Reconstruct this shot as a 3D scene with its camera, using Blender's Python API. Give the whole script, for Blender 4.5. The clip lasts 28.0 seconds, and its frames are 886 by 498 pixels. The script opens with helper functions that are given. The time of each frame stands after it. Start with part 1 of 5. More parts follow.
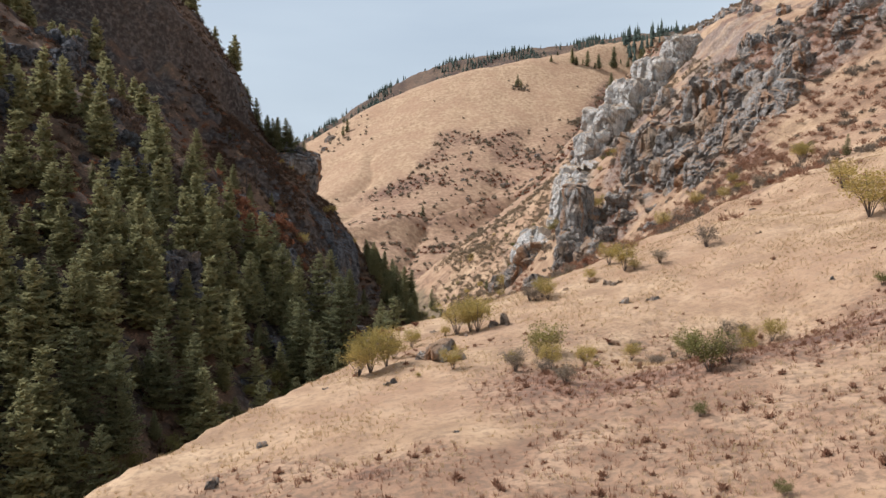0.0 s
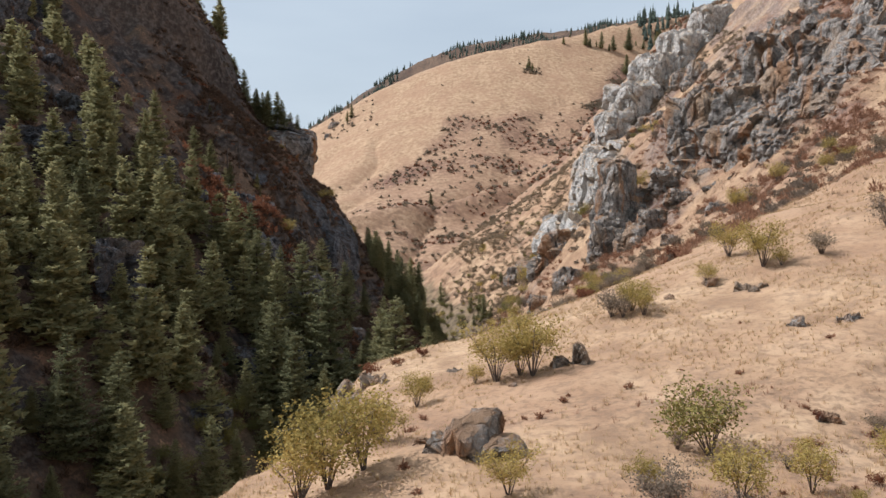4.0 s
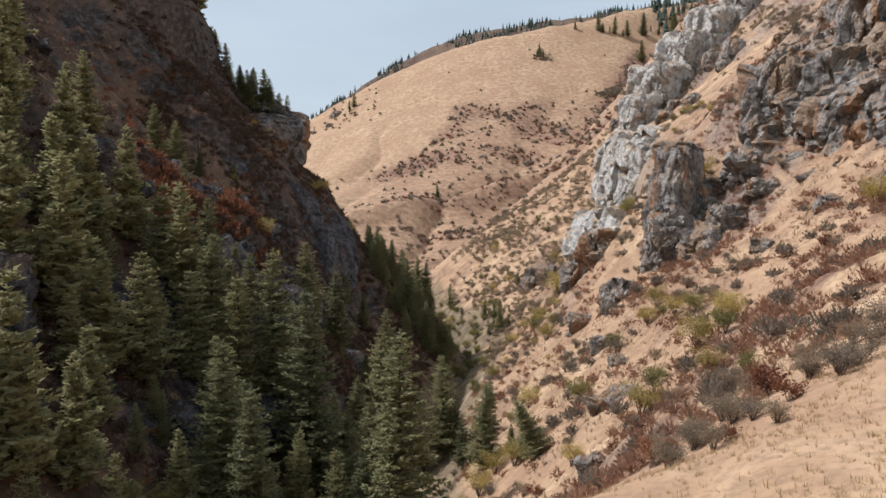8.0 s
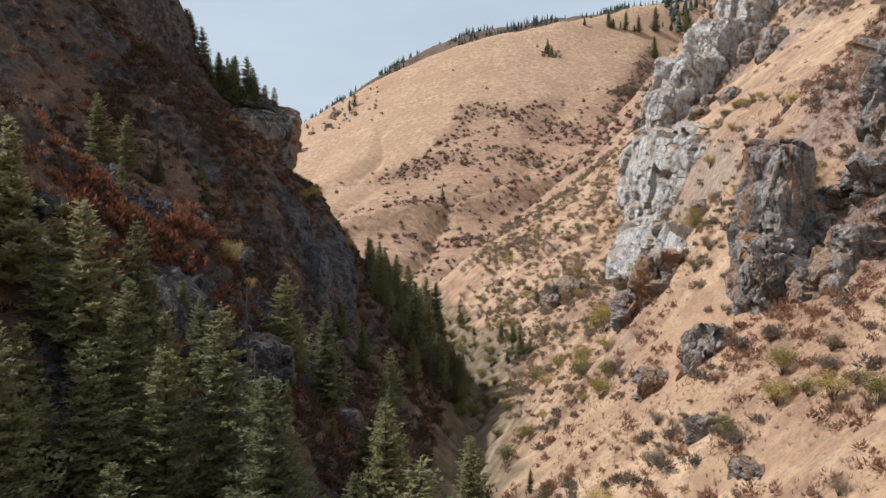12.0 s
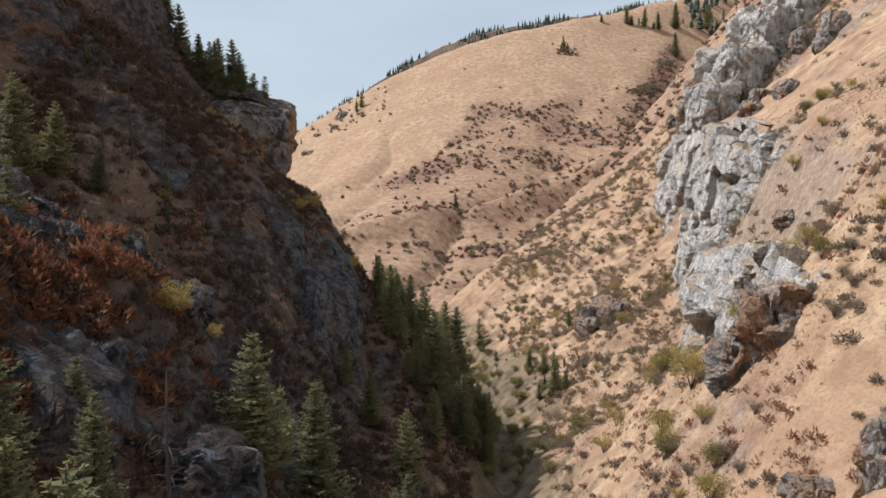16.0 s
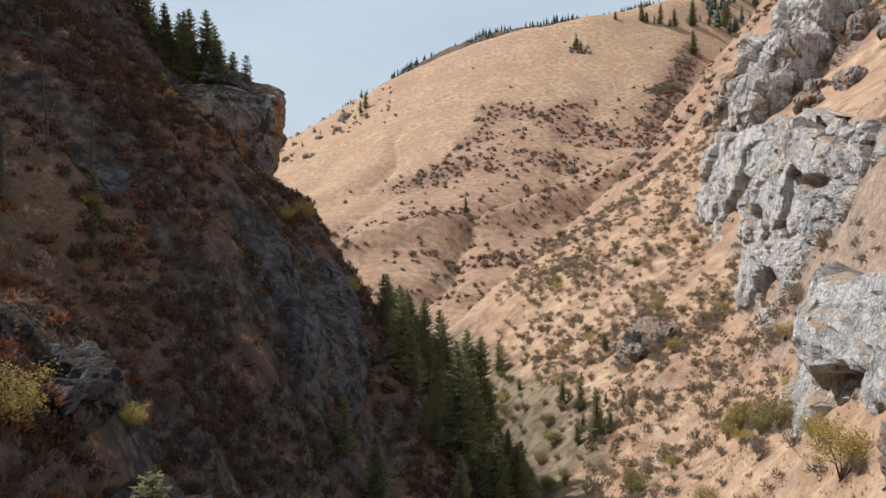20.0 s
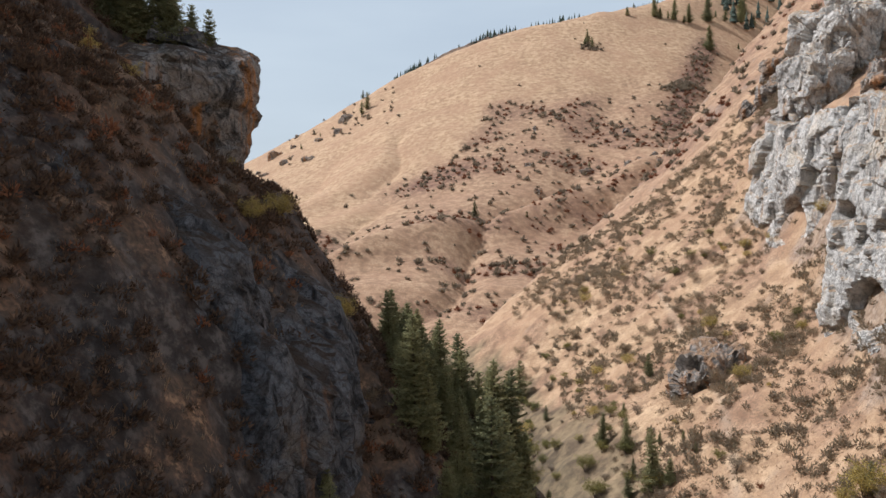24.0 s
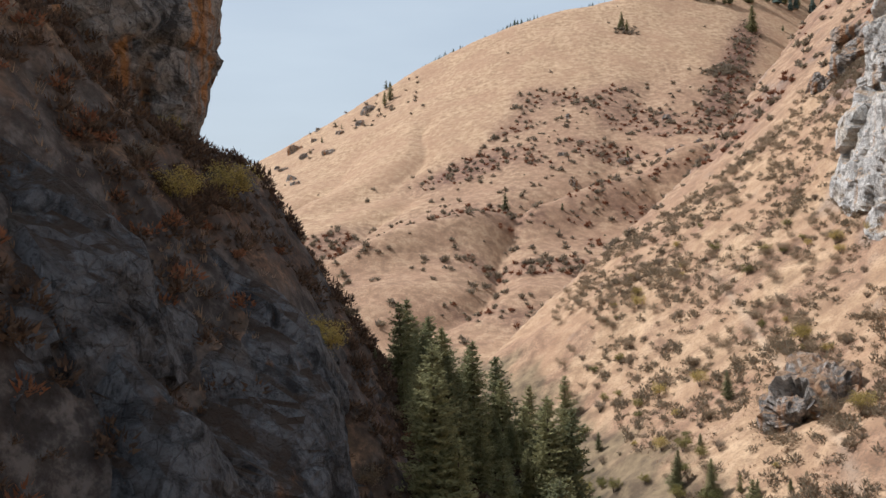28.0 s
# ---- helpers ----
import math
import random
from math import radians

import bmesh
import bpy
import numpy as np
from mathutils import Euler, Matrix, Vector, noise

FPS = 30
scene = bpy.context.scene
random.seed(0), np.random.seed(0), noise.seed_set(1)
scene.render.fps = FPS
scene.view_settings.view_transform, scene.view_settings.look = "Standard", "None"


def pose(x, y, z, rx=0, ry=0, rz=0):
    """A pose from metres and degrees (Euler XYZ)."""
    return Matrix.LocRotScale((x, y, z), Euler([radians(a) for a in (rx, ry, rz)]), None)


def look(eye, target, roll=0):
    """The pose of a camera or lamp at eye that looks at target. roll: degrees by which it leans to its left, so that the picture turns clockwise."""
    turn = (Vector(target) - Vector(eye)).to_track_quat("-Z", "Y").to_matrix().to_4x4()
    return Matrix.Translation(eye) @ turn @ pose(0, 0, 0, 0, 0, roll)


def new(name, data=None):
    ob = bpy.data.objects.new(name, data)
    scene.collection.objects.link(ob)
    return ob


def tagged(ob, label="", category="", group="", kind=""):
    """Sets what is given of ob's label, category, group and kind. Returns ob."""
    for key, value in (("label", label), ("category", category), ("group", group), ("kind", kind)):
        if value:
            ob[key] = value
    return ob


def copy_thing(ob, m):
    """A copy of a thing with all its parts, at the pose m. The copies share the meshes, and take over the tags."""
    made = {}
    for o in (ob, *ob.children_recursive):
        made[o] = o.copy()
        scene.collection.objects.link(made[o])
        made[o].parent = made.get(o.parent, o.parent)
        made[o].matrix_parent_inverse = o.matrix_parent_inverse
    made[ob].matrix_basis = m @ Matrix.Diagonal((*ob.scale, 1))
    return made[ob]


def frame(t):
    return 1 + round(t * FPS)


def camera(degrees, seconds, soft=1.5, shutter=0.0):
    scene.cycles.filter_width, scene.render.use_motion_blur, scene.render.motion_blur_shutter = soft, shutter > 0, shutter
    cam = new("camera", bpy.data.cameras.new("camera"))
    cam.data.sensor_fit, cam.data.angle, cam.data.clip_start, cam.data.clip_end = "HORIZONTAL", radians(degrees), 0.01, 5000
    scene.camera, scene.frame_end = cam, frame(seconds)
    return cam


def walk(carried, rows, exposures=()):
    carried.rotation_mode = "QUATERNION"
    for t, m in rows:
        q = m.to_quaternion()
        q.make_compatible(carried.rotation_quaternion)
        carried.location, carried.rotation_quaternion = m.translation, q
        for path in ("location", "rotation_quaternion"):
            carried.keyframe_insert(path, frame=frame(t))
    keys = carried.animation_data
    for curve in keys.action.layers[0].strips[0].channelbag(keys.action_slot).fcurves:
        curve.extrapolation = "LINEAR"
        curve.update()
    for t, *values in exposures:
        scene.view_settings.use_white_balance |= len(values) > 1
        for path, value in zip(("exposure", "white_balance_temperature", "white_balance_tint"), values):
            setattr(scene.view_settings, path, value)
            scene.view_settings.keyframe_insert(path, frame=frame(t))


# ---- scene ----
cam = camera(56.4, 28.0)
METRES, EYE, TILT, LEAN, TURN = 264.0, 60.0, -2.0, 0.0, 0.0
ROWS = [
    (0.0, 0.0, 0.0, 0.0, 0.0, 0.0, -0.0),
    (0.5, -0.0003, 0.0169, -0.0003, 0.09, -0.06, 0.02),
    (1.0, -0.0007, 0.0342, -0.0006, 0.15, -0.11, 0.05),
    (1.5, -0.0012, 0.0518, -0.001, 0.22, -0.17, 0.08),
    (2.0, -0.0018, 0.0697, -0.0015, 0.29, -0.25, 0.14),
    (2.5, -0.0024, 0.0879, -0.002, 0.36, -0.34, 0.16),
    (3.0, -0.0031, 0.1061, -0.0024, 0.42, -0.44, 0.17),
    (3.5, -0.0039, 0.1246, -0.0024, 0.47, -0.54, 0.17),
    (5.5, -0.0076, 0.1994, -0.0005, 0.67, -0.92, 0.22),
    (6.0, -0.0087, 0.2183, 0.0004, 0.72, -1.0, 0.21),
    (6.5, -0.01, 0.2372, 0.0015, 0.75, -1.07, 0.2),
    (7.0, -0.0115, 0.2562, 0.0029, 0.79, -1.14, 0.23),
    (7.5, -0.0129, 0.2753, 0.0043, 0.82, -1.16, 0.26),
    (8.0, -0.0144, 0.2944, 0.0057, 0.85, -1.16, 0.28),
    (8.5, -0.016, 0.3133, 0.0074, 0.88, -1.15, 0.31),
    (9.0, -0.0176, 0.332, 0.009, 0.9, -1.14, 0.33),
    (9.5, -0.0194, 0.3503, 0.0109, 0.91, -1.12, 0.34),
    (10.0, -0.0212, 0.3684, 0.0127, 0.91, -1.1, 0.36),
    (10.5, -0.0231, 0.3865, 0.0145, 0.92, -1.08, 0.38),
    (11.0, -0.025, 0.4043, 0.0164, 0.91, -1.06, 0.4),
    (11.5, -0.0269, 0.4222, 0.0182, 0.92, -1.05, 0.42),
    (12.0, -0.029, 0.4404, 0.0201, 0.94, -1.08, 0.39),
    (12.5, -0.0311, 0.4589, 0.022, 0.98, -1.08, 0.36),
    (14.5, -0.0391, 0.5313, 0.0285, 1.22, -0.97, 0.48),
    (15.0, -0.041, 0.5493, 0.0298, 1.32, -0.92, 0.45),
    (15.5, -0.043, 0.5671, 0.0309, 1.4, -0.9, 0.46),
    (16.0, -0.0449, 0.5847, 0.0321, 1.47, -0.86, 0.44),
    (16.5, -0.0469, 0.6021, 0.0333, 1.54, -0.82, 0.45),
    (17.0, -0.0491, 0.6194, 0.0344, 1.59, -0.76, 0.45),
    (17.5, -0.0512, 0.6368, 0.0356, 1.63, -0.72, 0.47),
    (18.0, -0.0534, 0.654, 0.0366, 1.68, -0.68, 0.48),
    (18.5, -0.0555, 0.6713, 0.0376, 1.71, -0.64, 0.49),
    (19.0, -0.0576, 0.6885, 0.0387, 1.74, -0.6, 0.5),
    (19.5, -0.0596, 0.7056, 0.0395, 1.76, -0.58, 0.5),
    (20.0, -0.0617, 0.7228, 0.0398, 1.75, -0.54, 0.52),
    (20.5, -0.0637, 0.74, 0.0399, 1.75, -0.46, 0.54),
    (21.0, -0.0656, 0.7572, 0.0396, 1.75, -0.4, 0.56),
    (21.5, -0.0673, 0.7743, 0.0395, 1.76, -0.34, 0.59),
    (23.5, -0.0744, 0.8427, 0.0398, 1.78, -0.13, 0.7),
    (24.0, -0.0757, 0.8596, 0.0399, 1.97, -0.09, 0.8),
    (24.5, -0.0766, 0.8763, 0.04, 2.25, -0.09, 0.92),
    (25.0, -0.0776, 0.8931, 0.0398, 2.55, -0.09, 1.0),
    (25.5, -0.0785, 0.9096, 0.0399, 2.84, -0.1, 1.05),
    (26.0, -0.0794, 0.9264, 0.0399, 3.1, -0.13, 1.09),
    (26.5, -0.0804, 0.943, 0.04, 3.33, -0.16, 1.12),
    (27.0, -0.0814, 0.9599, 0.0398, 3.53, -0.21, 1.17),
    (27.5, -0.0823, 0.9772, 0.0396, 3.7, -0.24, 1.21),
    (28.0, -0.0831, 0.9943, 0.0393, 3.84, -0.28, 1.26),
]
walk(cam, [(t, pose(0, 0, EYE, TILT, LEAN, TURN) @ pose(METRES * x, METRES * y, METRES * z, 90 + pitch, roll, yaw)) for t, x, y, z, yaw, pitch, roll in ROWS], [(0.0, -0.04, 5950, 11)])

# ---- sky and sun ----
SUN_AZ, SUN_EL = radians(164.0), radians(52.0)   # from +x, counter-clockwise; height
SUN_DIR = Vector((math.cos(SUN_AZ) * math.cos(SUN_EL), math.sin(SUN_AZ) * math.cos(SUN_EL), math.sin(SUN_EL)))
world = bpy.data.worlds.new("world")
scene.world = world
world.use_nodes = True
wn = world.node_tree.nodes
sky = wn.new("ShaderNodeTexSky")
sky.sky_type, sky.sun_disc = "NISHITA", False
sky.sun_elevation, sky.sun_rotation = SUN_EL, math.pi / 2 - SUN_AZ
sky.air_density, sky.dust_density, sky.ozone_density = 1.0, 4.0, 1.0
wn["Background"].inputs["Strength"].default_value = 0.108
veil, haze, where = wn.new("ShaderNodeTexNoise"), wn.new("ShaderNodeMix"), wn.new("ShaderNodeTexCoord")
stretch = wn.new("ShaderNodeMapping")
stretch.inputs["Scale"].default_value = (1.2, 1.2, 6.0)
veil.inputs["Scale"].default_value, veil.inputs["Detail"].default_value = 2.2, 5.0
thin = wn.new("ShaderNodeMapRange")
thin.inputs[1].default_value, thin.inputs[2].default_value = 0.3, 0.75
thin.inputs[3].default_value, thin.inputs[4].default_value = 0.7, 0.96
haze.data_type = "RGBA"
haze.inputs[7].default_value = (6.2, 6.85, 7.15, 1)
wl = world.node_tree.links
wl.new(where.outputs["Generated"], stretch.inputs[0])
wl.new(stretch.outputs[0], veil.inputs["Vector"])
wl.new(veil.outputs["Fac"], thin.inputs[0])
wl.new(thin.outputs[0], haze.inputs[0])
wl.new(sky.outputs[0], haze.inputs[6])
wl.new(haze.outputs[2], wn["Background"].inputs["Color"])
sun = new("sun", bpy.data.lights.new("sun", "SUN"))
sun.data.energy, sun.data.angle, sun.data.color = 5.0, radians(0.53), (1.0, 0.965, 0.93)
sun.matrix_world = look((0, 0, 400), Vector((0, 0, 400)) - SUN_DIR)

# ---- noise on arrays ----
def hash2(ix, iy, seed):
    h = (ix.astype(np.int64) * 374761393 + iy.astype(np.int64) * 668265263 + seed * 1442695041) & 0x7FFFFFFF
    h = ((h ^ (h >> 13)) * 1274126177) & 0x7FFFFFFF
    return ((h ^ (h >> 16)) & 0xFFFF) / 32767.5 - 1.0


def grain(x, y, seed=0):
    """Smooth noise from -1 to 1, one cell a unit."""
    ix, iy = np.floor(x), np.floor(y)
    fx, fy = x - ix, y - iy
    ux, uy = fx * fx * (3 - 2 * fx), fy * fy * (3 - 2 * fy)
    a = hash2(ix, iy, seed) * (1 - ux) + hash2(ix + 1, iy, seed) * ux
    b = hash2(ix, iy + 1, seed) * (1 - ux) + hash2(ix + 1, iy + 1, seed) * ux
    return a * (1 - uy) + b * uy


def fbm(x, y, size, octaves=4, seed=0, gain=0.5):
    total, amp = 0.0, 1.0
    for n in range(octaves):
        c, s = math.cos(0.7 * n), math.sin(0.7 * n)
        total = total + amp * grain((x * c - y * s) / size + 17.3 * n, (x * s + y * c) / size - 9.1 * n, seed + n)
        size, amp = size / 2.03, amp * gain
    return total


def ramp(v, a, b):
    t = np.clip((v - a) / (b - a), 0, 1)
    return t * t * (3 - 2 * t)


def curve(v, knots, values):
    """A smooth curve through a few knots (cubic, no overshoot to speak of)."""
    k, w = np.array(knots, float), np.array(values, float)
    m = np.gradient(w, k)
    v = np.clip(v, k[0], k[-1])
    n = np.clip(np.searchsorted(k, v, side="right") - 1, 0, len(k) - 2)
    h = k[n + 1] - k[n]
    t = (v - k[n]) / h
    t2, t3 = t * t, t * t * t
    return (2 * t3 - 3 * t2 + 1) * w[n] + (t3 - 2 * t2 + t) * h * m[n] + (-2 * t3 + 3 * t2) * w[n + 1] + (t3 - t2) * h * m[n + 1]


# ---- the lie of the land ----
CREEK_Y = (-400, 0, 50, 100, 150, 200, 250, 300, 350, 400, 440, 500, 560, 640, 800)
CREEK_X = (-150, -75, -60, -35, -18, -10, -6, -3, 0, 2, -4, -22, -50, -110, -220)
CREEK_Z = (4, 10, 12, 14, 16, 14, 9, 5, 3, 2, 3, 8, 14, 20, 26)
SIDE_X = (0, 15, 30, 45, 60, 75, 105, 170)
SIDE_Y = (0, 85, 110, 130, 165, 220, 265, 310, 345, 400, 460, 520)
SIDE_Z = (
    (44, 47, 51, 56, 61, 66.5, 78, 104),
    (47.5, 50.5, 54, 58.5, 63, 68, 79, 105),
    (46.5, 52, 57, 60, 64, 69, 80, 107),
    (36, 46.5, 55, 61, 67, 73, 84, 112),
    (24, 38, 49, 58, 66, 73, 87, 120),
    (20, 32, 45, 55, 70, 86, 107, 146),
    (14, 31, 50, 67, 83, 97, 116, 153),
    (8, 20, 33, 46, 72, 88, 107, 148),
    (4, 11, 22, 38, 76, 89, 109, 152),
    (6, 17, 27, 35, 52, 82, 104, 152),
    (13, 24, 34, 45, 57, 82, 106, 165),
    (31, 41, 51, 61, 72, 86, 116, 182),
)


def creek_x(y):
    return curve(y, CREEK_Y, CREEK_X)


def creek_z(y):
    return curve(y, CREEK_Y, CREEK_Z)


def right_side(x, y):
    table = np.array(SIDE_Z, float)
    cols = np.stack([curve(y, SIDE_Y, table[:, n]) for n in range(len(SIDE_X))], -1)
    kx = np.array(SIDE_X, float)
    m = np.gradient(cols, kx, axis=-1)
    v = np.clip(x, kx[0], kx[-1])
    n = np.clip(np.searchsorted(kx, v, side="right") - 1, 0, len(kx) - 2)
    h = kx[n + 1] - kx[n]
    t = (v - kx[n]) / h

    def at(a, k):
        return np.take_along_axis(a, k[..., None], -1)[..., 0]

    t2, t3 = t * t, t * t * t
    z = (2 * t3 - 3 * t2 + 1) * at(cols, n) + (t3 - 2 * t2 + t) * h * at(m, n) + (-2 * t3 + 3 * t2) * at(cols, n + 1) + (t3 - t2) * h * at(m, n + 1)
    low = (cols[..., 1] - cols[..., 0]) / 15
    z = z + np.minimum(x, 0) * low + np.maximum(x - 170, 0) * 0.5
    edge = curve(y, (-200, 47, 68, 88, 105, 118, 130), (-43, -22, -13.6, -7.4, -8, -4, 0))
    z = z - 1.3 * np.maximum(edge - x, 0) * (1 - ramp(y, 110, 140))
    crest = 540 + 0.85 * (x + 20)
    return z - 0.9 * np.maximum(y - crest, 0) + 0.1 * np.maximum(y - 520, 0) * (y < crest)


def left_side(x, y):
    d = creek_x(y) - x - 3
    slope = curve(y, (0, 150, 185, 215, 240, 260, 280, 300, 322, 350, 420), (0.92, 0.95, 1.03, 1.18, 1.05, 1.0, 1.08, 1.28, 1.42, 1.45, 1.35))
    upper = curve(y, (0, 270, 300, 330, 420), (0.88, 0.88, 0.98, 0.75, 0.5))
    z = creek_z(y) + slope * np.minimum(d, 49) + upper * np.maximum(d - 49, 0) - 0.0005 * np.maximum(d - 110, 0) ** 2
    z = z - 9.0 * np.exp(-(((d - 26) / 9) ** 2)) * ramp(y, 235, 255) * (1 - ramp(y, 305, 325))
    front = curve(x, (-200, -125, -95, -80, -68, -56), (230, 284, 309, 328, 347, 358))
    over = np.maximum(y - front, 0)
    z = z + (18 * ramp(y - front, -2, 4) + 0.46 * np.minimum(over, 55)) * ramp(-x, 54, 60) * ramp(x, -190, -120)
    bench = ramp(y, 218, 228) * (1 - ramp(y, 254, 266))
    z = z + bench * (6.0 * np.exp(-((x + 43.5) / 5) ** 2) - 2.5 * np.exp(-((x + 61) / 6) ** 2))
    nose = curve(x, (-400, -150, -100, -85, -60, -45, -30, -10, 20), (460, 430, 404, 394, 376, 361, 357, 370, 380))
    return z - 1.3 * np.maximum(y - nose, 0)


def far_hill(x, y):
    top = curve(x, (-900, -500, -330, -240, -193, -150, -91, 48, 103, 224, 400, 900), (20, 50, 88, 121, 145, 169, 203, 252, 260, 296, 345, 430))
    back = 1050.0 + 45 * np.log1p(np.exp((x - 150) / 50))
    t = np.clip((back - y) / 520, 0, 1)
    z = 28 + (top - 28) * (1 - t) ** 1.7 - 0.35 * np.maximum(600 - y, 0)
    spur = x - (-90 + 1.45 * (y - 640))
    z = z + 12 * np.exp(-((spur / 26) ** 2)) * ramp(y, 570, 650) * (1 - ramp(y, 760, 900))
    fold = np.abs(grain((x - 0.35 * y) / 46 + 0.5 * grain(x / 60, y / 60, 44), y / 300, 43))
    z = z - 9 * (1 - fold) ** 3 * ramp(t, 0.15, 0.5)
    return z - 0.25 * np.maximum(y - back - 40, 0)


def far_ridge(x, y):
    top = curve(x, (-1500, -600, -430, -277, -144, -5, 169, 250, 600, 2000), (60, 110, 150, 238, 322, 374, 408, 420, 470, 520))
    return top - 0.45 * np.abs(y - 1700)


def smooth_max(a, b, k):
    h = np.clip(0.5 + 0.5 * (a - b) / k, 0, 1)
    return b * (1 - h) + a * h + k * h * (1 - h)


def crag_zone(x, y):
    """1 where rock breaks through on the open side."""
    low = ramp(x, 36, 46) * ramp(y, 190 + 0.06 * x, 205 + 0.06 * x) * (1 - ramp(y, 258, 280)) * (1 - ramp(x, 150, 190))
    high = ramp(x, 76, 92) * ramp(y - 470 + 0.5 * (x - 90), -12, 10) * (1 - ramp(y - 530, 0, 24))
    return np.maximum(low, high) * ramp(fbm(x, y, 26, 3, 61) + 0.25, -0.1, 0.35)


def ribs(x, y, seed):
    """Ribs and runnels that run down the wooded side, 0 to 1."""
    a = np.abs(grain((y + 0.35 * x) / 17 + 0.6 * grain(x / 30, y / 30, seed), x / 130, seed + 1))
    b = np.abs(grain((y + 0.2 * x) / 6.5 + 0.5 * grain(x / 12, y / 12, seed + 2), x / 60, seed + 3))
    return a + 0.35 * b


def height(x, y):
    x, y = np.asarray(x, float), np.asarray(y, float)
    left, right = left_side(x, y), right_side(x, y)
    up = ramp(creek_x(y) - x, 8, 40)
    rough_l = 3.0 * fbm(x, y, 38, 5, 3) + up * (5.0 * ribs(x, y, 9) - 2.2) + up * (2.6 * (0.5 - np.abs(fbm(x, y, 11, 4, 8))) + 1.1 * (0.5 - np.abs(fbm(x, y, 4.2, 2, 7))))
    # under the overhanging cliff the slope stays below its foot
    lid = curve(x + 0.45 * np.maximum(y - 350, 0), (-140, -95, -84, -78, -72, -66, -60, -56, -50, -45, -40, -30, 0), (185, 135, 117, 100, 91.5, 88, 80, 70.5, 68, 64.5, 56, 41, 0)) + 0.3 * rough_l
    under = ramp(y, 322, 338) * ramp(-x, 28, 34)
    shade_side = left + rough_l
    shade_side = shade_side * (1 - under) + np.minimum(shade_side, lid) * under
    near = ramp(y, 95, 135)
    rough_r = (0.5 + 1.2 * near) * fbm(x, y, 30, 4, 21) + 0.22 * fbm(x, y, 4, 3, 31) + near * 0.9 * (np.abs(fbm(x, y, 11, 3, 33)) - 0.3)
    rough_r = rough_r - 3.2 * np.exp(-(((x - 25) / 11) ** 2) - ((y - 70 - 0.1 * (x - 25)) / 7) ** 2)
    crag = crag_zone(x, y)
    rock = 4.2 * (1 - np.abs(fbm(x + 0.4 * y, y, 15, 4, 62))) - 2.0 + 1.1 * (1 - np.abs(fbm(x, y, 5, 3, 63)))
    z = smooth_max(shade_side, right + rough_r + crag * rock, 3.0)
    z = np.maximum(z, creek_z(y) + 0.3 * fbm(x, y, 5, 3, 5))
    far = far_hill(x, y) + 5 * fbm(x, y, 120, 5, 41)
    z = smooth_max(z, far, 6.0)
    z = np.maximum(z, far_ridge(x, y) + 14 * fbm(x, y, 160, 5, 51))
    return np.maximum(z, 1.0)


def lines(near_a, near_b, step, far_a, far_b, growth):
    mid = list(np.arange(near_a, near_b + step, step))
    s, v, up = step, mid[-1], []
    while v < far_b:
        s *= growth
        v += s
        up.append(v)
    s, v, down = step, near_a, []
    while v > far_a:
        s *= growth
        v -= s
        down.append(v)
    return np.array(down[::-1] + mid + up)


gx = lines(-110, 110, 1.0, -3000, 3000, 1.033)
gy = lines(20, 460, 1.0, -400, 4500, 1.018)
GX, GY = np.meshgrid(gx, gy)
GZ = height(GX, GY)


def ground_z(x, y):
    """The height of the ground's own mesh (between its grid lines)."""
    x, y = np.asarray(x, float), np.asarray(y, float)
    i = np.clip(np.searchsorted(gx, x) - 1, 0, len(gx) - 2)
    j = np.clip(np.searchsorted(gy, y) - 1, 0, len(gy) - 2)
    u, v = (x - gx[i]) / (gx[i + 1] - gx[i]), (y - gy[j]) / (gy[j + 1] - gy[j])
    return (GZ[j, i] * (1 - u) + GZ[j, i + 1] * u) * (1 - v) + (GZ[j + 1, i] * (1 - u) + GZ[j + 1, i + 1] * u) * v


def steepness(x, y):
    return np.hypot(ground_z(x + 1.5, y) - ground_z(x - 1.5, y), ground_z(x, y + 1.5) - ground_z(x, y - 1.5)) / 3.0


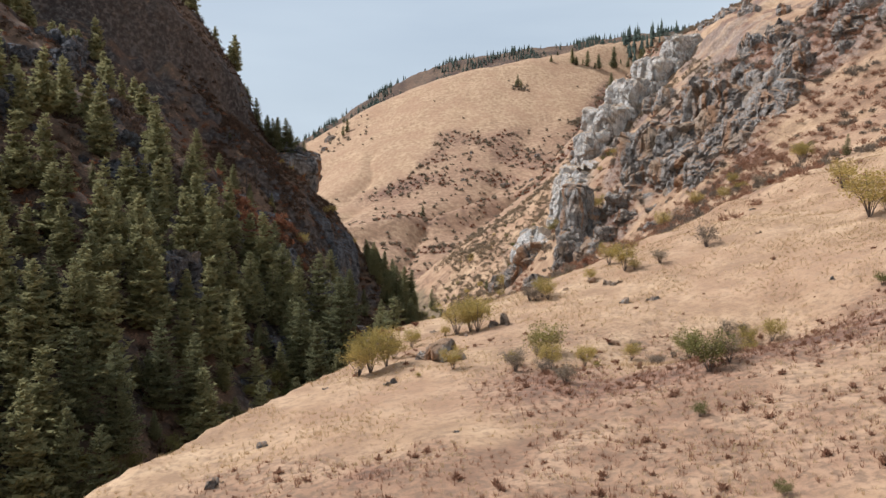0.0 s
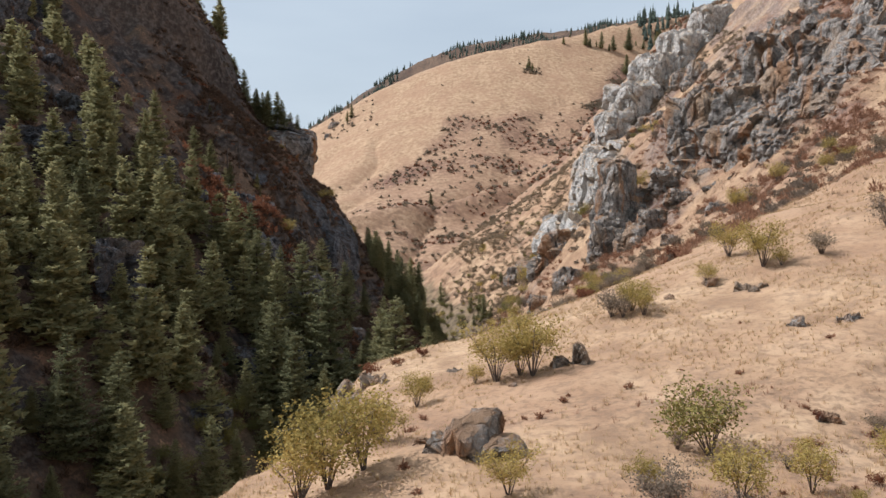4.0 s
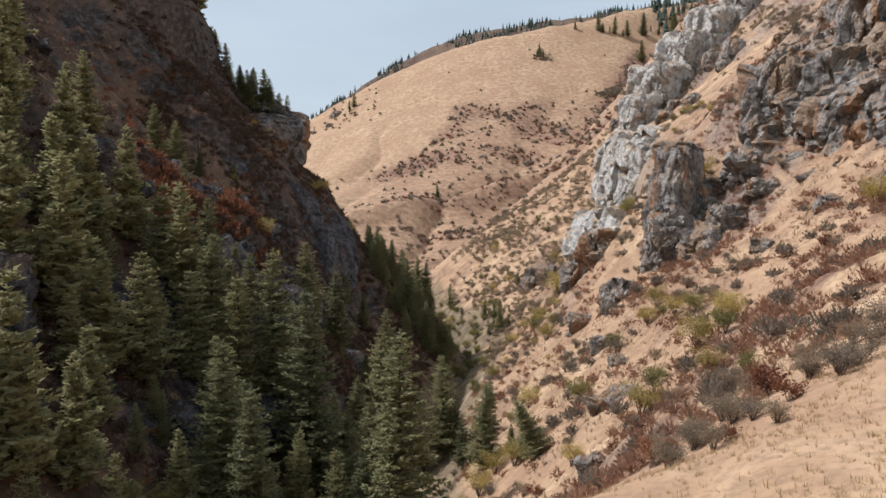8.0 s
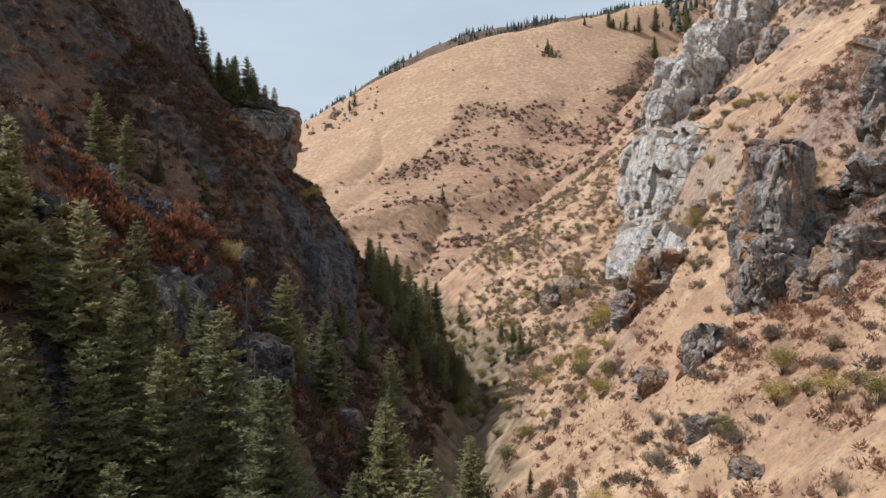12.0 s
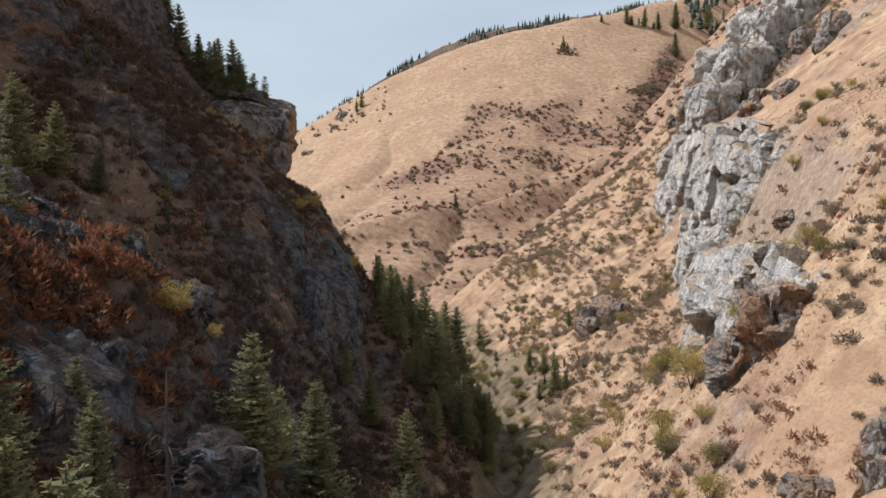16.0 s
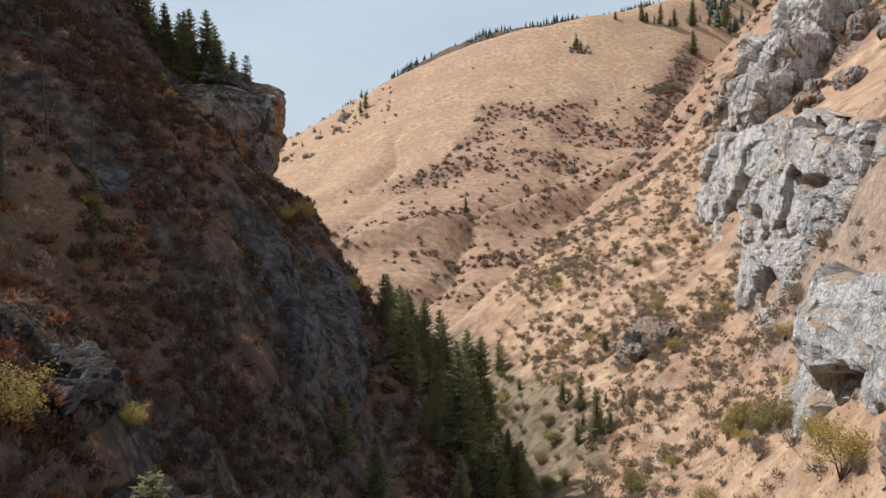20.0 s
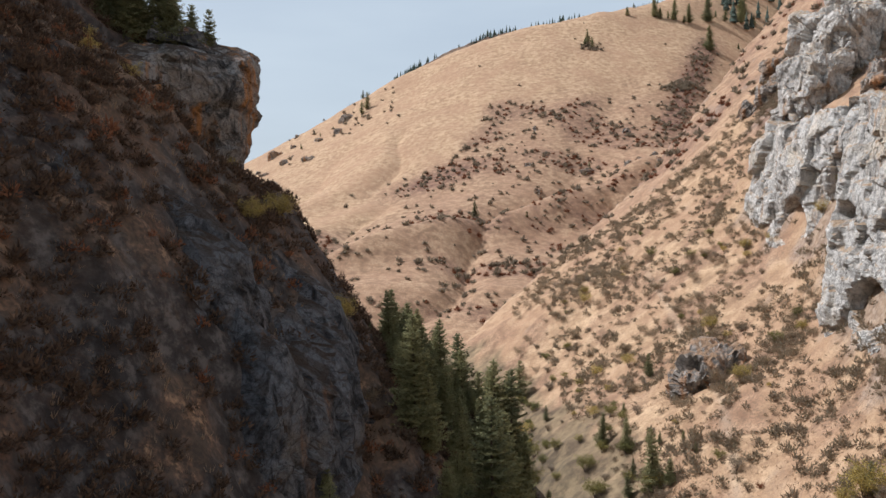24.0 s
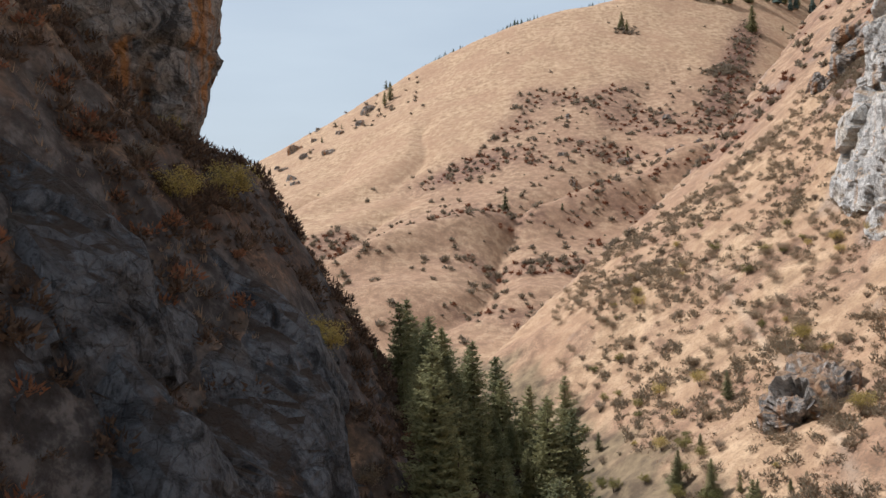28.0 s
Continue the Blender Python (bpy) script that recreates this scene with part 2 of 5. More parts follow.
# ---- materials ----
class Nodes:
    """A small hand for wiring a material."""

    def __init__(self, name, roughness=0.9):
        self.m = bpy.data.materials.new(name)
        self.m.use_nodes = True
        self.t = self.m.node_tree
        self.b = self.t.nodes["Principled BSDF"]
        self.b.inputs["Roughness"].default_value = roughness
        self.b.inputs["Specular IOR Level"].default_value = 0.25

    def add(self, kind, **values):
        n = self.t.nodes.new(kind)
        for k, v in values.items():
            n.inputs[k.replace("_", " ")].default_value = v
        return n

    def link(self, a, b):
        self.t.links.new(a, b)

    def place(self, scale=(1, 1, 1)):
        g = self.add("ShaderNodeNewGeometry")
        m = self.add("ShaderNodeMapping")
        m.inputs["Scale"].default_value = scale
        self.link(g.outputs["Position"], m.inputs["Vector"])
        return m.outputs[0]

    def noise(self, where, size, detail=5.0, rough=0.55, warp=0.0):
        n = self.add("ShaderNodeTexNoise", Scale=1.0 / size, Detail=detail, Roughness=rough, Distortion=warp)
        self.link(where, n.inputs["Vector"])
        return n.outputs["Fac"]

    def ramp(self, fac, *stops):
        n = self.add("ShaderNodeValToRGB")
        e = n.color_ramp.elements
        while len(e) < len(stops):
            e.new(0.5)
        for k, (p, c) in zip(e, stops):
            k.position = p
            k.color = (*c, 1) if isinstance(c, tuple) else (c, c, c, 1)
        self.link(fac, n.inputs[0])
        return n.outputs[0]

    def mix(self, fac, a, b, mode="MIX"):
        n = self.t.nodes.new("ShaderNodeMix")
        n.data_type, n.blend_type = "RGBA", mode
        for v, k in ((fac, 0), (a, 6), (b, 7)):
            if isinstance(v, (int, float)):
                n.inputs[k].default_value = v
            elif isinstance(v, tuple):
                n.inputs[k].default_value = (*v, 1)
            else:
                self.link(v, n.inputs[k])
        return n.outputs[2]

    def value(self, name):
        n = self.t.nodes.new("ShaderNodeAttribute")
        n.attribute_name = name
        return n.outputs["Fac"]

    def each(self):
        return self.add("ShaderNodeObjectInfo").outputs["Random"]

    def island(self):
        return self.add("ShaderNodeNewGeometry").outputs["Random Per Island"]

    def finish(self, color, bump=None, depth=0.1, strength=0.6):
        self.link(color, self.b.inputs["Base Color"])
        if bump is not None:
            n = self.add("ShaderNodeBump", Strength=strength, Distance=depth)
            self.link(bump, n.inputs["Height"])
            self.link(n.outputs[0], self.b.inputs["Normal"])
        return self.m


def ground_material():
    k = Nodes("slope_ground", 0.95)
    p = k.place()
    fine, mid, wide = k.noise(p, 0.5, 6, 0.65), k.noise(p, 4.0, 5, 0.6), k.noise(p, 26.0, 4, 0.55)
    grass = k.ramp(mid, (0.36, (0.285, 0.178, 0.105)), (0.5, (0.4, 0.26, 0.152)), (0.62, (0.5, 0.342, 0.208)))
    grass = k.mix(k.ramp(wide, (0.42, 0.0), (0.62, 0.6)), grass, (0.34, 0.2, 0.12))
    grass = k.mix(k.ramp(fine, (0.38, 0.6), (0.5, 0.0)), grass, (0.25, 0.16, 0.1))
    grass = k.mix(k.ramp(k.noise(p, 1.3, 5, 0.7), (0.54, 0.0), (0.64, 0.5)), grass, (0.25, 0.165, 0.105))
    rust = k.ramp(mid, (0.36, (0.15, 0.075, 0.05)), (0.5, (0.26, 0.138, 0.09)), (0.64, (0.37, 0.222, 0.14)))
    rust = k.mix(k.ramp(fine, (0.42, 0.8), (0.56, 0.0)), rust, (0.09, 0.06, 0.045))
    # forest litter, toned down so its colour holds part of the slope's shade
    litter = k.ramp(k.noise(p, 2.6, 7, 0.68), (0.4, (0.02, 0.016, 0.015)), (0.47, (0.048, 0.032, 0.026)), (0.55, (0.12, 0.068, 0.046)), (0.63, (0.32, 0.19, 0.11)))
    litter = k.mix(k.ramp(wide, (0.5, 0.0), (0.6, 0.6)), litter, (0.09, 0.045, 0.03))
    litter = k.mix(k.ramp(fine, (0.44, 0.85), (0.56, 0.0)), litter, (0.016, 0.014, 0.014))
    scree = k.ramp(k.noise(p, 1.2, 6, 0.7), (0.38, (0.11, 0.09, 0.077)), (0.5, (0.23, 0.19, 0.16)), (0.62, (0.4, 0.35, 0.3)))
    damp = k.ramp(mid, (0.38, (0.07, 0.055, 0.035)), (0.62, (0.2, 0.15, 0.085)))
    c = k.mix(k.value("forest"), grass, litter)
    # near-black for steep wooded ground: shade painted over the rock and soil
    shade_tone = k.ramp(k.noise(p, 1.6, 7, 0.7), (0.4, (0.012, 0.011, 0.012)), (0.5, (0.034, 0.031, 0.032)), (0.62, (0.11, 0.098, 0.092)))
    c = k.mix(k.value("ledge"), c, shade_tone)
    c = k.mix(k.value("rust"), c, rust)
    c = k.mix(k.value("stone"), c, scree)
    c = k.mix(k.value("damp"), c, damp)
    c = k.mix(k.value("trail"), c, (0.52, 0.42, 0.31))
    return k.finish(c, k.mix(0.5, fine, k.noise(p, 1.6, 6, 0.7)), 0.32, 0.7)


def rock_material(name, dark, light, stain, cream, streak_at, cap):
    k = Nodes(name, 0.92)
    p, tall = k.place(), k.place((1, 1, 0.1))
    half = tuple((a + b) / 2 for a, b in zip(dark, light))
    base = k.ramp(k.noise(p, 3.2, 9, 0.72, 0.6), (0.4, dark), (0.47, half), (0.55, light))
    c = k.mix(k.ramp(k.noise(tall, 3.6, 5, 0.6, 0.4), (streak_at, 0.0), (streak_at + 0.09, 0.9)), base, stain)
    c = k.mix(k.ramp(k.noise(p, 9.0, 4, 0.55), (0.55, 0.0), (0.66, 0.8)), c, cream)
    c = k.mix(k.ramp(k.noise(tall, 1.1, 7, 0.7), (0.56, 0.0), (0.66, 0.75)), c, tuple(0.4 * a for a in dark))
    c = k.mix(k.ramp(k.noise(p, 0.45, 6, 0.75), (0.55, 0.0), (0.66, 0.75)), c, tuple(0.35 * a for a in dark))
    c = k.mix(k.ramp(k.noise(p, 14.0, 5, 0.6), (0.54, 0.0), (0.64, 0.25)), c, tuple(0.6 * a for a in half))
    torn = k.add("ShaderNodeVectorMath")
    k.link(p, torn.inputs[0])
    k.link(k.noise(p, 1.1, 5, 0.7), torn.inputs[1])
    lines = []
    for size, wide in ((3.4, 0.05), (1.1, 0.07)):
        v = k.add("ShaderNodeTexVoronoi", Scale=1 / size)
        v.feature = "DISTANCE_TO_EDGE"
        k.link(torn.outputs[0], v.inputs["Vector"])
        lines.append(k.ramp(v.outputs["Distance"], (0.0, 0.0), (wide, 1.0)))
    crack = k.mix(1.0, lines[0], lines[1], "MULTIPLY")
    c = k.mix(k.ramp(crack, (0.0, 0.22), (0.7, 0.0)), c, tuple(0.45 * a for a in dark))
    up = k.add("ShaderNodeSeparateXYZ")
    k.link(k.add("ShaderNodeNewGeometry").outputs["True Normal"], up.inputs[0])
    patch = k.mix(1.0, k.ramp(up.outputs["Z"], (0.5, 0.0), (0.78, 1.0)), k.ramp(k.noise(p, 2.2, 5, 0.65), (0.38, 0.0), (0.5, 1.0)), "MULTIPLY")
    c = k.mix(patch, c, cap)
    rough = k.mix(0.45, k.noise(p, 0.8, 10, 0.78, 0.5), k.noise(tall, 0.5, 8, 0.74))
    return k.finish(c, k.mix(0.2, rough, crack), 0.8, 1.0)


def leaf_material(name, *stops, soft=0.15):
    k = Nodes(name, 0.9)
    k.b.inputs["Specular IOR Level"].default_value = 0.05
    mixed = k.add("ShaderNodeMath")
    mixed.operation = "MULTIPLY_ADD"
    k.link(k.island(), mixed.inputs[0])
    mixed.inputs[1].default_value = 0.45
    half = k.add("ShaderNodeMath")
    half.operation = "MULTIPLY"
    k.link(k.each(), half.inputs[0])
    half.inputs[1].default_value = 0.55
    k.link(half.outputs[0], mixed.inputs[2])
    c = k.ramp(mixed.outputs[0], *stops)
    k.b.inputs["Subsurface Weight"].default_value = 0.0
    k.link(c, k.b.inputs["Base Color"])
    if soft:
        thin = k.add("ShaderNodeBsdfTranslucent")
        k.link(c, thin.inputs["Color"])
        both = k.add("ShaderNodeMixShader", Fac=soft)
        k.link(k.b.outputs[0], both.inputs[1])
        k.link(thin.outputs[0], both.inputs[2])
        k.link(both.outputs[0], k.t.nodes["Material Output"].inputs["Surface"])
    return k.m


def bark_material(name, a, b):
    k = Nodes(name, 0.95)
    p = k.place((1, 1, 0.25))
    n = k.noise(p, 0.12, 6, 0.7)
    return k.finish(k.ramp(n, (0.3, a), (0.7, b)), n, 0.04, 0.8)


GROUND = ground_material()
LIMESTONE = rock_material("limestone", (0.36, 0.335, 0.305), (0.68, 0.635, 0.58), (0.47, 0.3, 0.18), (0.65, 0.55, 0.43), 0.6, (0.4, 0.28, 0.18))
CRAG_ROCK = rock_material("weathered_crag", (0.12, 0.108, 0.098), (0.44, 0.395, 0.35), (0.44, 0.24, 0.125), (0.42, 0.3, 0.2), 0.525, (0.3, 0.19, 0.115))
# stained limestone of the wooded side, the slope's shade put into its colour
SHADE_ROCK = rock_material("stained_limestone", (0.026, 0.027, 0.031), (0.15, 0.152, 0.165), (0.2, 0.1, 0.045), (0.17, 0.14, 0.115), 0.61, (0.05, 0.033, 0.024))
# orange streaks on grey rock, its base darkened to carry the overhang's shade
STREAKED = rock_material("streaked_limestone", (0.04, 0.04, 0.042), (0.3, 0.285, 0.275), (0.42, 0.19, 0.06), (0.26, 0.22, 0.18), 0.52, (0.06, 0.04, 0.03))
BARK = bark_material("fir_bark", (0.05, 0.035, 0.028), (0.15, 0.11, 0.085))
TWIG = bark_material("grey_twigs", (0.075, 0.055, 0.045), (0.2, 0.155, 0.125))
SILVER = bark_material("weathered_snag", (0.05, 0.04, 0.036), (0.11, 0.092, 0.082))
NEEDLES = leaf_material("fir_needles", (0.0, (0.125, 0.134, 0.077)), (0.5, (0.24, 0.233, 0.122)), (1.0, (0.375, 0.338, 0.167)), soft=0.45)
YELLOW_LEAF = leaf_material("yellowing_leaves", (0.0, (0.22, 0.175, 0.055)), (0.5, (0.4, 0.305, 0.1)), (1.0, (0.54, 0.4, 0.14)), soft=0.35)
GREEN_LEAF = leaf_material("creekside_leaves", (0.0, (0.09, 0.095, 0.035)), (0.6, (0.2, 0.18, 0.065)), (1.0, (0.36, 0.28, 0.09)), soft=0.25)
BRUSH = leaf_material("grey_brown_brush", (0.0, (0.15, 0.12, 0.096)), (0.35, (0.25, 0.196, 0.148)), (0.65, (0.25, 0.205, 0.135)), (0.8, (0.29, 0.19, 0.12)), (1.0, (0.4, 0.305, 0.2)), soft=0.45)
# brown undergrowth, darkened further with some of the slope's shade in the colour
SHADE_BRUSH = leaf_material("dull_undergrowth", (0.0, (0.034, 0.026, 0.024)), (0.5, (0.08, 0.055, 0.043)), (1.0, (0.2, 0.125, 0.078)), soft=0.3)
RUST_LEAF = leaf_material("rust_red_leaves", (0.0, (0.11, 0.045, 0.03)), (0.5, (0.21, 0.088, 0.05)), (1.0, (0.33, 0.165, 0.09)), soft=0.4)
STRAW = leaf_material("dry_straw", (0.0, (0.42, 0.29, 0.16)), (0.5, (0.55, 0.4, 0.235)), (1.0, (0.66, 0.5, 0.31)), soft=0.5)
WEED = leaf_material("dried_weeds", (0.0, (0.21, 0.11, 0.072)), (0.5, (0.34, 0.19, 0.12)), (1.0, (0.46, 0.29, 0.18)), soft=0.5)
WEED_GRASS = leaf_material("bunch_grass", (0.0, (0.24, 0.16, 0.11)), (0.5, (0.38, 0.27, 0.18)), (1.0, (0.52, 0.38, 0.25)), soft=0.5)
# distant firs, tinted bluish: a little of the air's haze is in the colour
HAZY_FAR_FIR = leaf_material("far_fir", (0.0, (0.06, 0.08, 0.07)), (1.0, (0.11, 0.13, 0.1)), soft=0.2)


# ---- the ground sheet ----
def grid_mesh(name, X, Y, Z):
    ny, nx = X.shape
    me = bpy.data.meshes.new(name)
    co = np.stack([X, Y, Z], -1).reshape(-1, 3).astype(np.float32)
    i = np.arange(ny * nx).reshape(ny, nx)
    quads = np.stack([i[:-1, :-1], i[:-1, 1:], i[1:, 1:], i[1:, :-1]], -1).reshape(-1)
    me.vertices.add(len(co))
    me.vertices.foreach_set("co", co.ravel())
    me.loops.add(len(quads))
    me.loops.foreach_set("vertex_index", quads.astype(np.int32))
    me.polygons.add(len(quads) // 4)
    me.polygons.foreach_set("loop_start", np.arange(0, len(quads), 4, dtype=np.int32))
    me.polygons.foreach_set("use_smooth", np.ones(len(quads) // 4, bool))
    me.update(calc_edges=True)
    return me


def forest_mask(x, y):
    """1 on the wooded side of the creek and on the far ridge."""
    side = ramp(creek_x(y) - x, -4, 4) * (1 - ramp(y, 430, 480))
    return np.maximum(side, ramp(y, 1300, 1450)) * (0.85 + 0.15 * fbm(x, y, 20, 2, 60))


def rust_mask(x, y):
    """Red-brown scrub: the hollow on the near spur, the gullies of the far hill."""
    hollow = np.maximum(ramp(x, -2, 8) * np.exp(-((y - 59 - 0.1 * (x - 14)) / 8.5) ** 2), np.exp(-((y - 44) / 2.6) ** 2 - ((x + 6) / 6) ** 2)) * ramp(fbm(x, y, 7, 4, 71), -0.9, 0.0)
    strip = ramp(fbm(x, y, 14, 4, 72), 0.15, 0.6) * (1 - ramp(y, 70, 88)) * 0.5
    bank = np.exp(-((y - 146 - 0.9 * (x - 20)) / 17) ** 2) * ramp(x, -6, 6) * ramp(fbm(x, y, 8, 3, 76), -0.6, 0.4) * (y < 240) * ramp(y, 114, 122)
    edge = curve(x, (-300, -140, -107, -69, -23, 49, 138, 200, 260), (560, 700, 743, 790, 868, 892, 930, 945, 950))
    gully = (0.5 + 0.5 * ramp(fbm(x + 0.5 * y, y * 1.6, 46, 5, 73), -0.2, 0.45)) * ramp(edge - y + 30 * fbm(x, y, 50, 3, 78), -15, 25) * ramp(y, 540, 580)
    vein = np.exp(-((y - 802 - 0.15 * (x + 40)) / 20) ** 2 - ((x + 42) / 36) ** 2) * 1.3
    draw = np.exp(-((x - (125 + 0.45 * (y - 846))) / 13) ** 2) * ramp(y, 820, 860) * (1 - ramp(y, 1010, 1060)) * 1.3
    low = 0.45 * ramp(fbm(x, y, 10, 4, 75), 0.1, 0.6) * (y > 130) * (y < 560) * (x > creek_x(y)) + 0.95 * crag_zone(x, y) * ramp(fbm(x, y, 12, 3, 77), -0.6, 0.1)
    return np.clip(np.maximum.reduce([hollow, strip, bank, gully * 0.75, vein, draw, low]), 0, 1)


def trail_mask(x, y):
    line = 5 + 9 * np.sin((y - 300) / 60) + 0.16 * (y - 300)
    return 0.3 * np.exp(-((x - line) / 0.7) ** 2) * ramp(y, 210, 230) * (1 - ramp(y, 470, 500))


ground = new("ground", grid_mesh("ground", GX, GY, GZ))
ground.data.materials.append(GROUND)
tagged(ground, "canyon slopes of dry golden grass, scree and shaded forest floor", "ground", kind="structure")
dzx, dzy = np.gradient(GZ, gx, axis=1), np.gradient(GZ, gy, axis=0)
steep = np.hypot(dzx, dzy)
masks = {
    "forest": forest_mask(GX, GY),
    "rust": rust_mask(GX, GY),
    "stone": np.maximum(crag_zone(GX, GY) * ramp(steep + 0.6 * fbm(GX, GY, 7, 4, 80), 0.7, 1.1), ramp(steep + 0.5 * fbm(GX, GY, 9, 4, 80), 1.35, 1.9) * (1 - forest_mask(GX, GY))) * (GY < 640) * 0.45,
    # where the painted shade goes: steep ground on the wooded side
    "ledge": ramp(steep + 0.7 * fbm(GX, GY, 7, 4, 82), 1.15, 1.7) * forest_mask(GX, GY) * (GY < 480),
    "damp": ramp(4.5 - np.abs(GX - creek_x(GY)) * 0.35 + 1.5 * fbm(GX, GY, 6, 3, 81), 0, 2.5) * (GY < 560) * 0.8,
    "trail": trail_mask(GX, GY),
}
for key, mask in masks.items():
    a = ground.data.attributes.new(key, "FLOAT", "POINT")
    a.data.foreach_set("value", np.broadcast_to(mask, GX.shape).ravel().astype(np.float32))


# ---- makers ----
def part(name, me, material, parent, label=""):
    ob = new(name, me)
    if material and not me.materials:
        me.materials.append(material)
    ob.parent = parent
    return tagged(ob, label)


def soup(name, verts, faces, smooth=False):
    me = bpy.data.meshes.new(name)
    me.from_pydata(verts, [], faces)
    if smooth:
        me.polygons.foreach_set("use_smooth", np.ones(len(me.polygons), bool))
    me.update()
    return me


def tube(verts, faces, points, radii, sides=6):
    """A tapered tube along points, added to verts and faces."""
    first = len(verts)
    for n, (p, r) in enumerate(zip(points, radii)):
        a = points[max(n - 1, 0)]
        b = points[min(n + 1, len(points) - 1)]
        d = (Vector(b) - Vector(a)).normalized()
        u = d.cross(Vector((0.31, 0.95, 0.05))).normalized()
        w = d.cross(u)
        for k in range(sides):
            t = 2 * math.pi * k / sides
            verts.append(tuple(Vector(p) + r * (math.cos(t) * u + math.sin(t) * w)))
    for n in range(len(points) - 1):
        for k in range(sides):
            i, j = first + n * sides + k, first + n * sides + (k + 1) % sides
            faces.append((i, j, j + sides, i + sides))
    faces.append(tuple(range(first + (len(points) - 1) * sides, first + len(points) * sides)))


def fir_meshes(seed, h=20.0, wide=0.17, whorls=30, bare=0.12, thin=0.0, spray=1.0):
    """Trunk and crown of a fir, h metres high: boughs in loose whorls, each a drooping fan of small needle clumps."""
    rnd = random.Random(seed)
    tv, tf, cv, cf = [], [], [], []
    bend = [rnd.uniform(-0.25, 0.25) for _ in range(4)]

    def axis(z):
        u = z / h
        return Vector((bend[0] * math.sin(3 * u) + bend[1] * u, bend[2] * math.sin(2.4 * u) + bend[3] * u, z))

    def clump(p, out, side, size):
        """A tuft of four needle fingers, or a flat leafy fan near the trunk."""
        for q in range(3):
            t = -1.25 + 1.25 * q + rnd.uniform(-0.35, 0.35)
            d = out * math.cos(t) + side * math.sin(t)
            a = rnd.uniform(-1.3, 1.3)
            w = ((side * math.cos(t) - out * math.sin(t)) * math.cos(a) + Vector((0, 0, math.sin(a)))) * size * 0.36
            rise = Vector((0, 0, size * rnd.uniform(-0.3, 0.8)))
            n = len(cv)
            cv.extend((tuple(p - w - d * 0.3 * size), tuple(p + w - d * 0.3 * size + rise * 0.3), tuple(p + d * size * rnd.uniform(0.7, 1.2) + rise)))
            cf.append((n, n + 1, n + 2))

    tube(tv, tf, [axis(h * q / 8) for q in range(9)], [0.015 * h * (1 - q / 8.3) ** 0.8 + 0.01 for q in range(9)], 7)
    lean, lobes = rnd.uniform(0, 6.28), [(rnd.uniform(0, 6.28), rnd.uniform(0.05, 0.85), rnd.uniform(-0.4, 0.35)) for _ in range(9)]
    for w in range(whorls):
        u = min(max((w + rnd.uniform(-0.4, 0.4)) / whorls, 0.0), 0.985)
        z = h * (bare + (1 - bare) * u)
        reach = wide * h * ((1 - u) ** 0.7) * (0.72 + 0.28 * min(1.0, u / 0.15)) * rnd.uniform(0.8, 1.1) + 0.25
        count = rnd.randint(6, 8) if u < 0.8 else 5
        turn = rnd.uniform(0, 6.28)
        for b in range(count):
            if rnd.random() < thin + 0.04:
                continue
            t = turn + 6.283 * b / count + rnd.uniform(-0.35, 0.35)
            r = reach * rnd.uniform(0.7, 1.12) * (1 + 0.12 * math.cos(t - lean))
            for lt, lu, la in lobes:
                r *= 1 + la * math.exp(-((u - lu) / 0.09) ** 2) * max(0.0, math.cos(t - lt))
            drop = rnd.uniform(0.0, 0.34) - 0.8 * max(0, u - 0.4)
            out, side = Vector((math.cos(t), math.sin(t), 0)), Vector((-math.sin(t), math.cos(t), 0))
            size = spray * (0.34 + 0.05 * r)
            steps = max(2, int(r / (0.85 * size)))
            for q in range(steps):
                f = (q + rnd.uniform(0.25, 0.95)) / steps
                fan = 0.3 * r * math.sin(min(1.0, f * 1.15) * 2.6)
                for sign in ((-1, 1) if fan > 0.5 * size else (rnd.choice((-1, 1)),)):
                    p = axis(z) + out * (r * f) + side * sign * fan * rnd.uniform(0.1, 1.0) + Vector((0, 0, -drop * r * f + 0.26 * r * f * f + rnd.uniform(-0.5, 0.5) * size))
                    clump(p, out, side, size * rnd.uniform(0.75, 1.35) * (1.4 if f < 0.5 else 1.0))
    for k in range(4):
        clump(axis(h - 0.28 * k) + Vector((0, 0, 0.1)), Vector((math.cos(2 * k), math.sin(2 * k), 0)), Vector((-math.sin(2 * k), math.cos(2 * k), 0)), 0.22 + 0.08 * k)
    return soup("fir_trunk", tv, tf, True), soup("fir_crown", cv, cf)


def snag_meshes(seed, h=14.0):
    rnd = random.Random(seed)
    tv, tf, bv, bf = [], [], [], []
    tube(tv, tf, [(0.1 * math.sin(q), 0.1 * math.cos(2 * q), h * q / 7) for q in range(8)], [0.2 * (1 - q / 7.5) + 0.015 for q in range(8)], 6)
    for k in range(46):
        z = h * rnd.uniform(0.25, 0.97)
        t, r = rnd.uniform(0, 6.28), (h - z) * 0.12 + rnd.uniform(0.3, 1.0)
        o = Vector((math.cos(t), math.sin(t), rnd.uniform(-0.5, 0.15)))
        tube(bv, bf, [(0, 0, z), tuple(Vector((0, 0, z)) + o * r * 0.5), tuple(Vector((0, 0, z)) + o * r + Vector((0, 0, -0.15 * r)))], [0.035, 0.022, 0.008], 3)
    return soup("snag_trunk", tv, tf, True), soup("snag_branches", bv, bf)


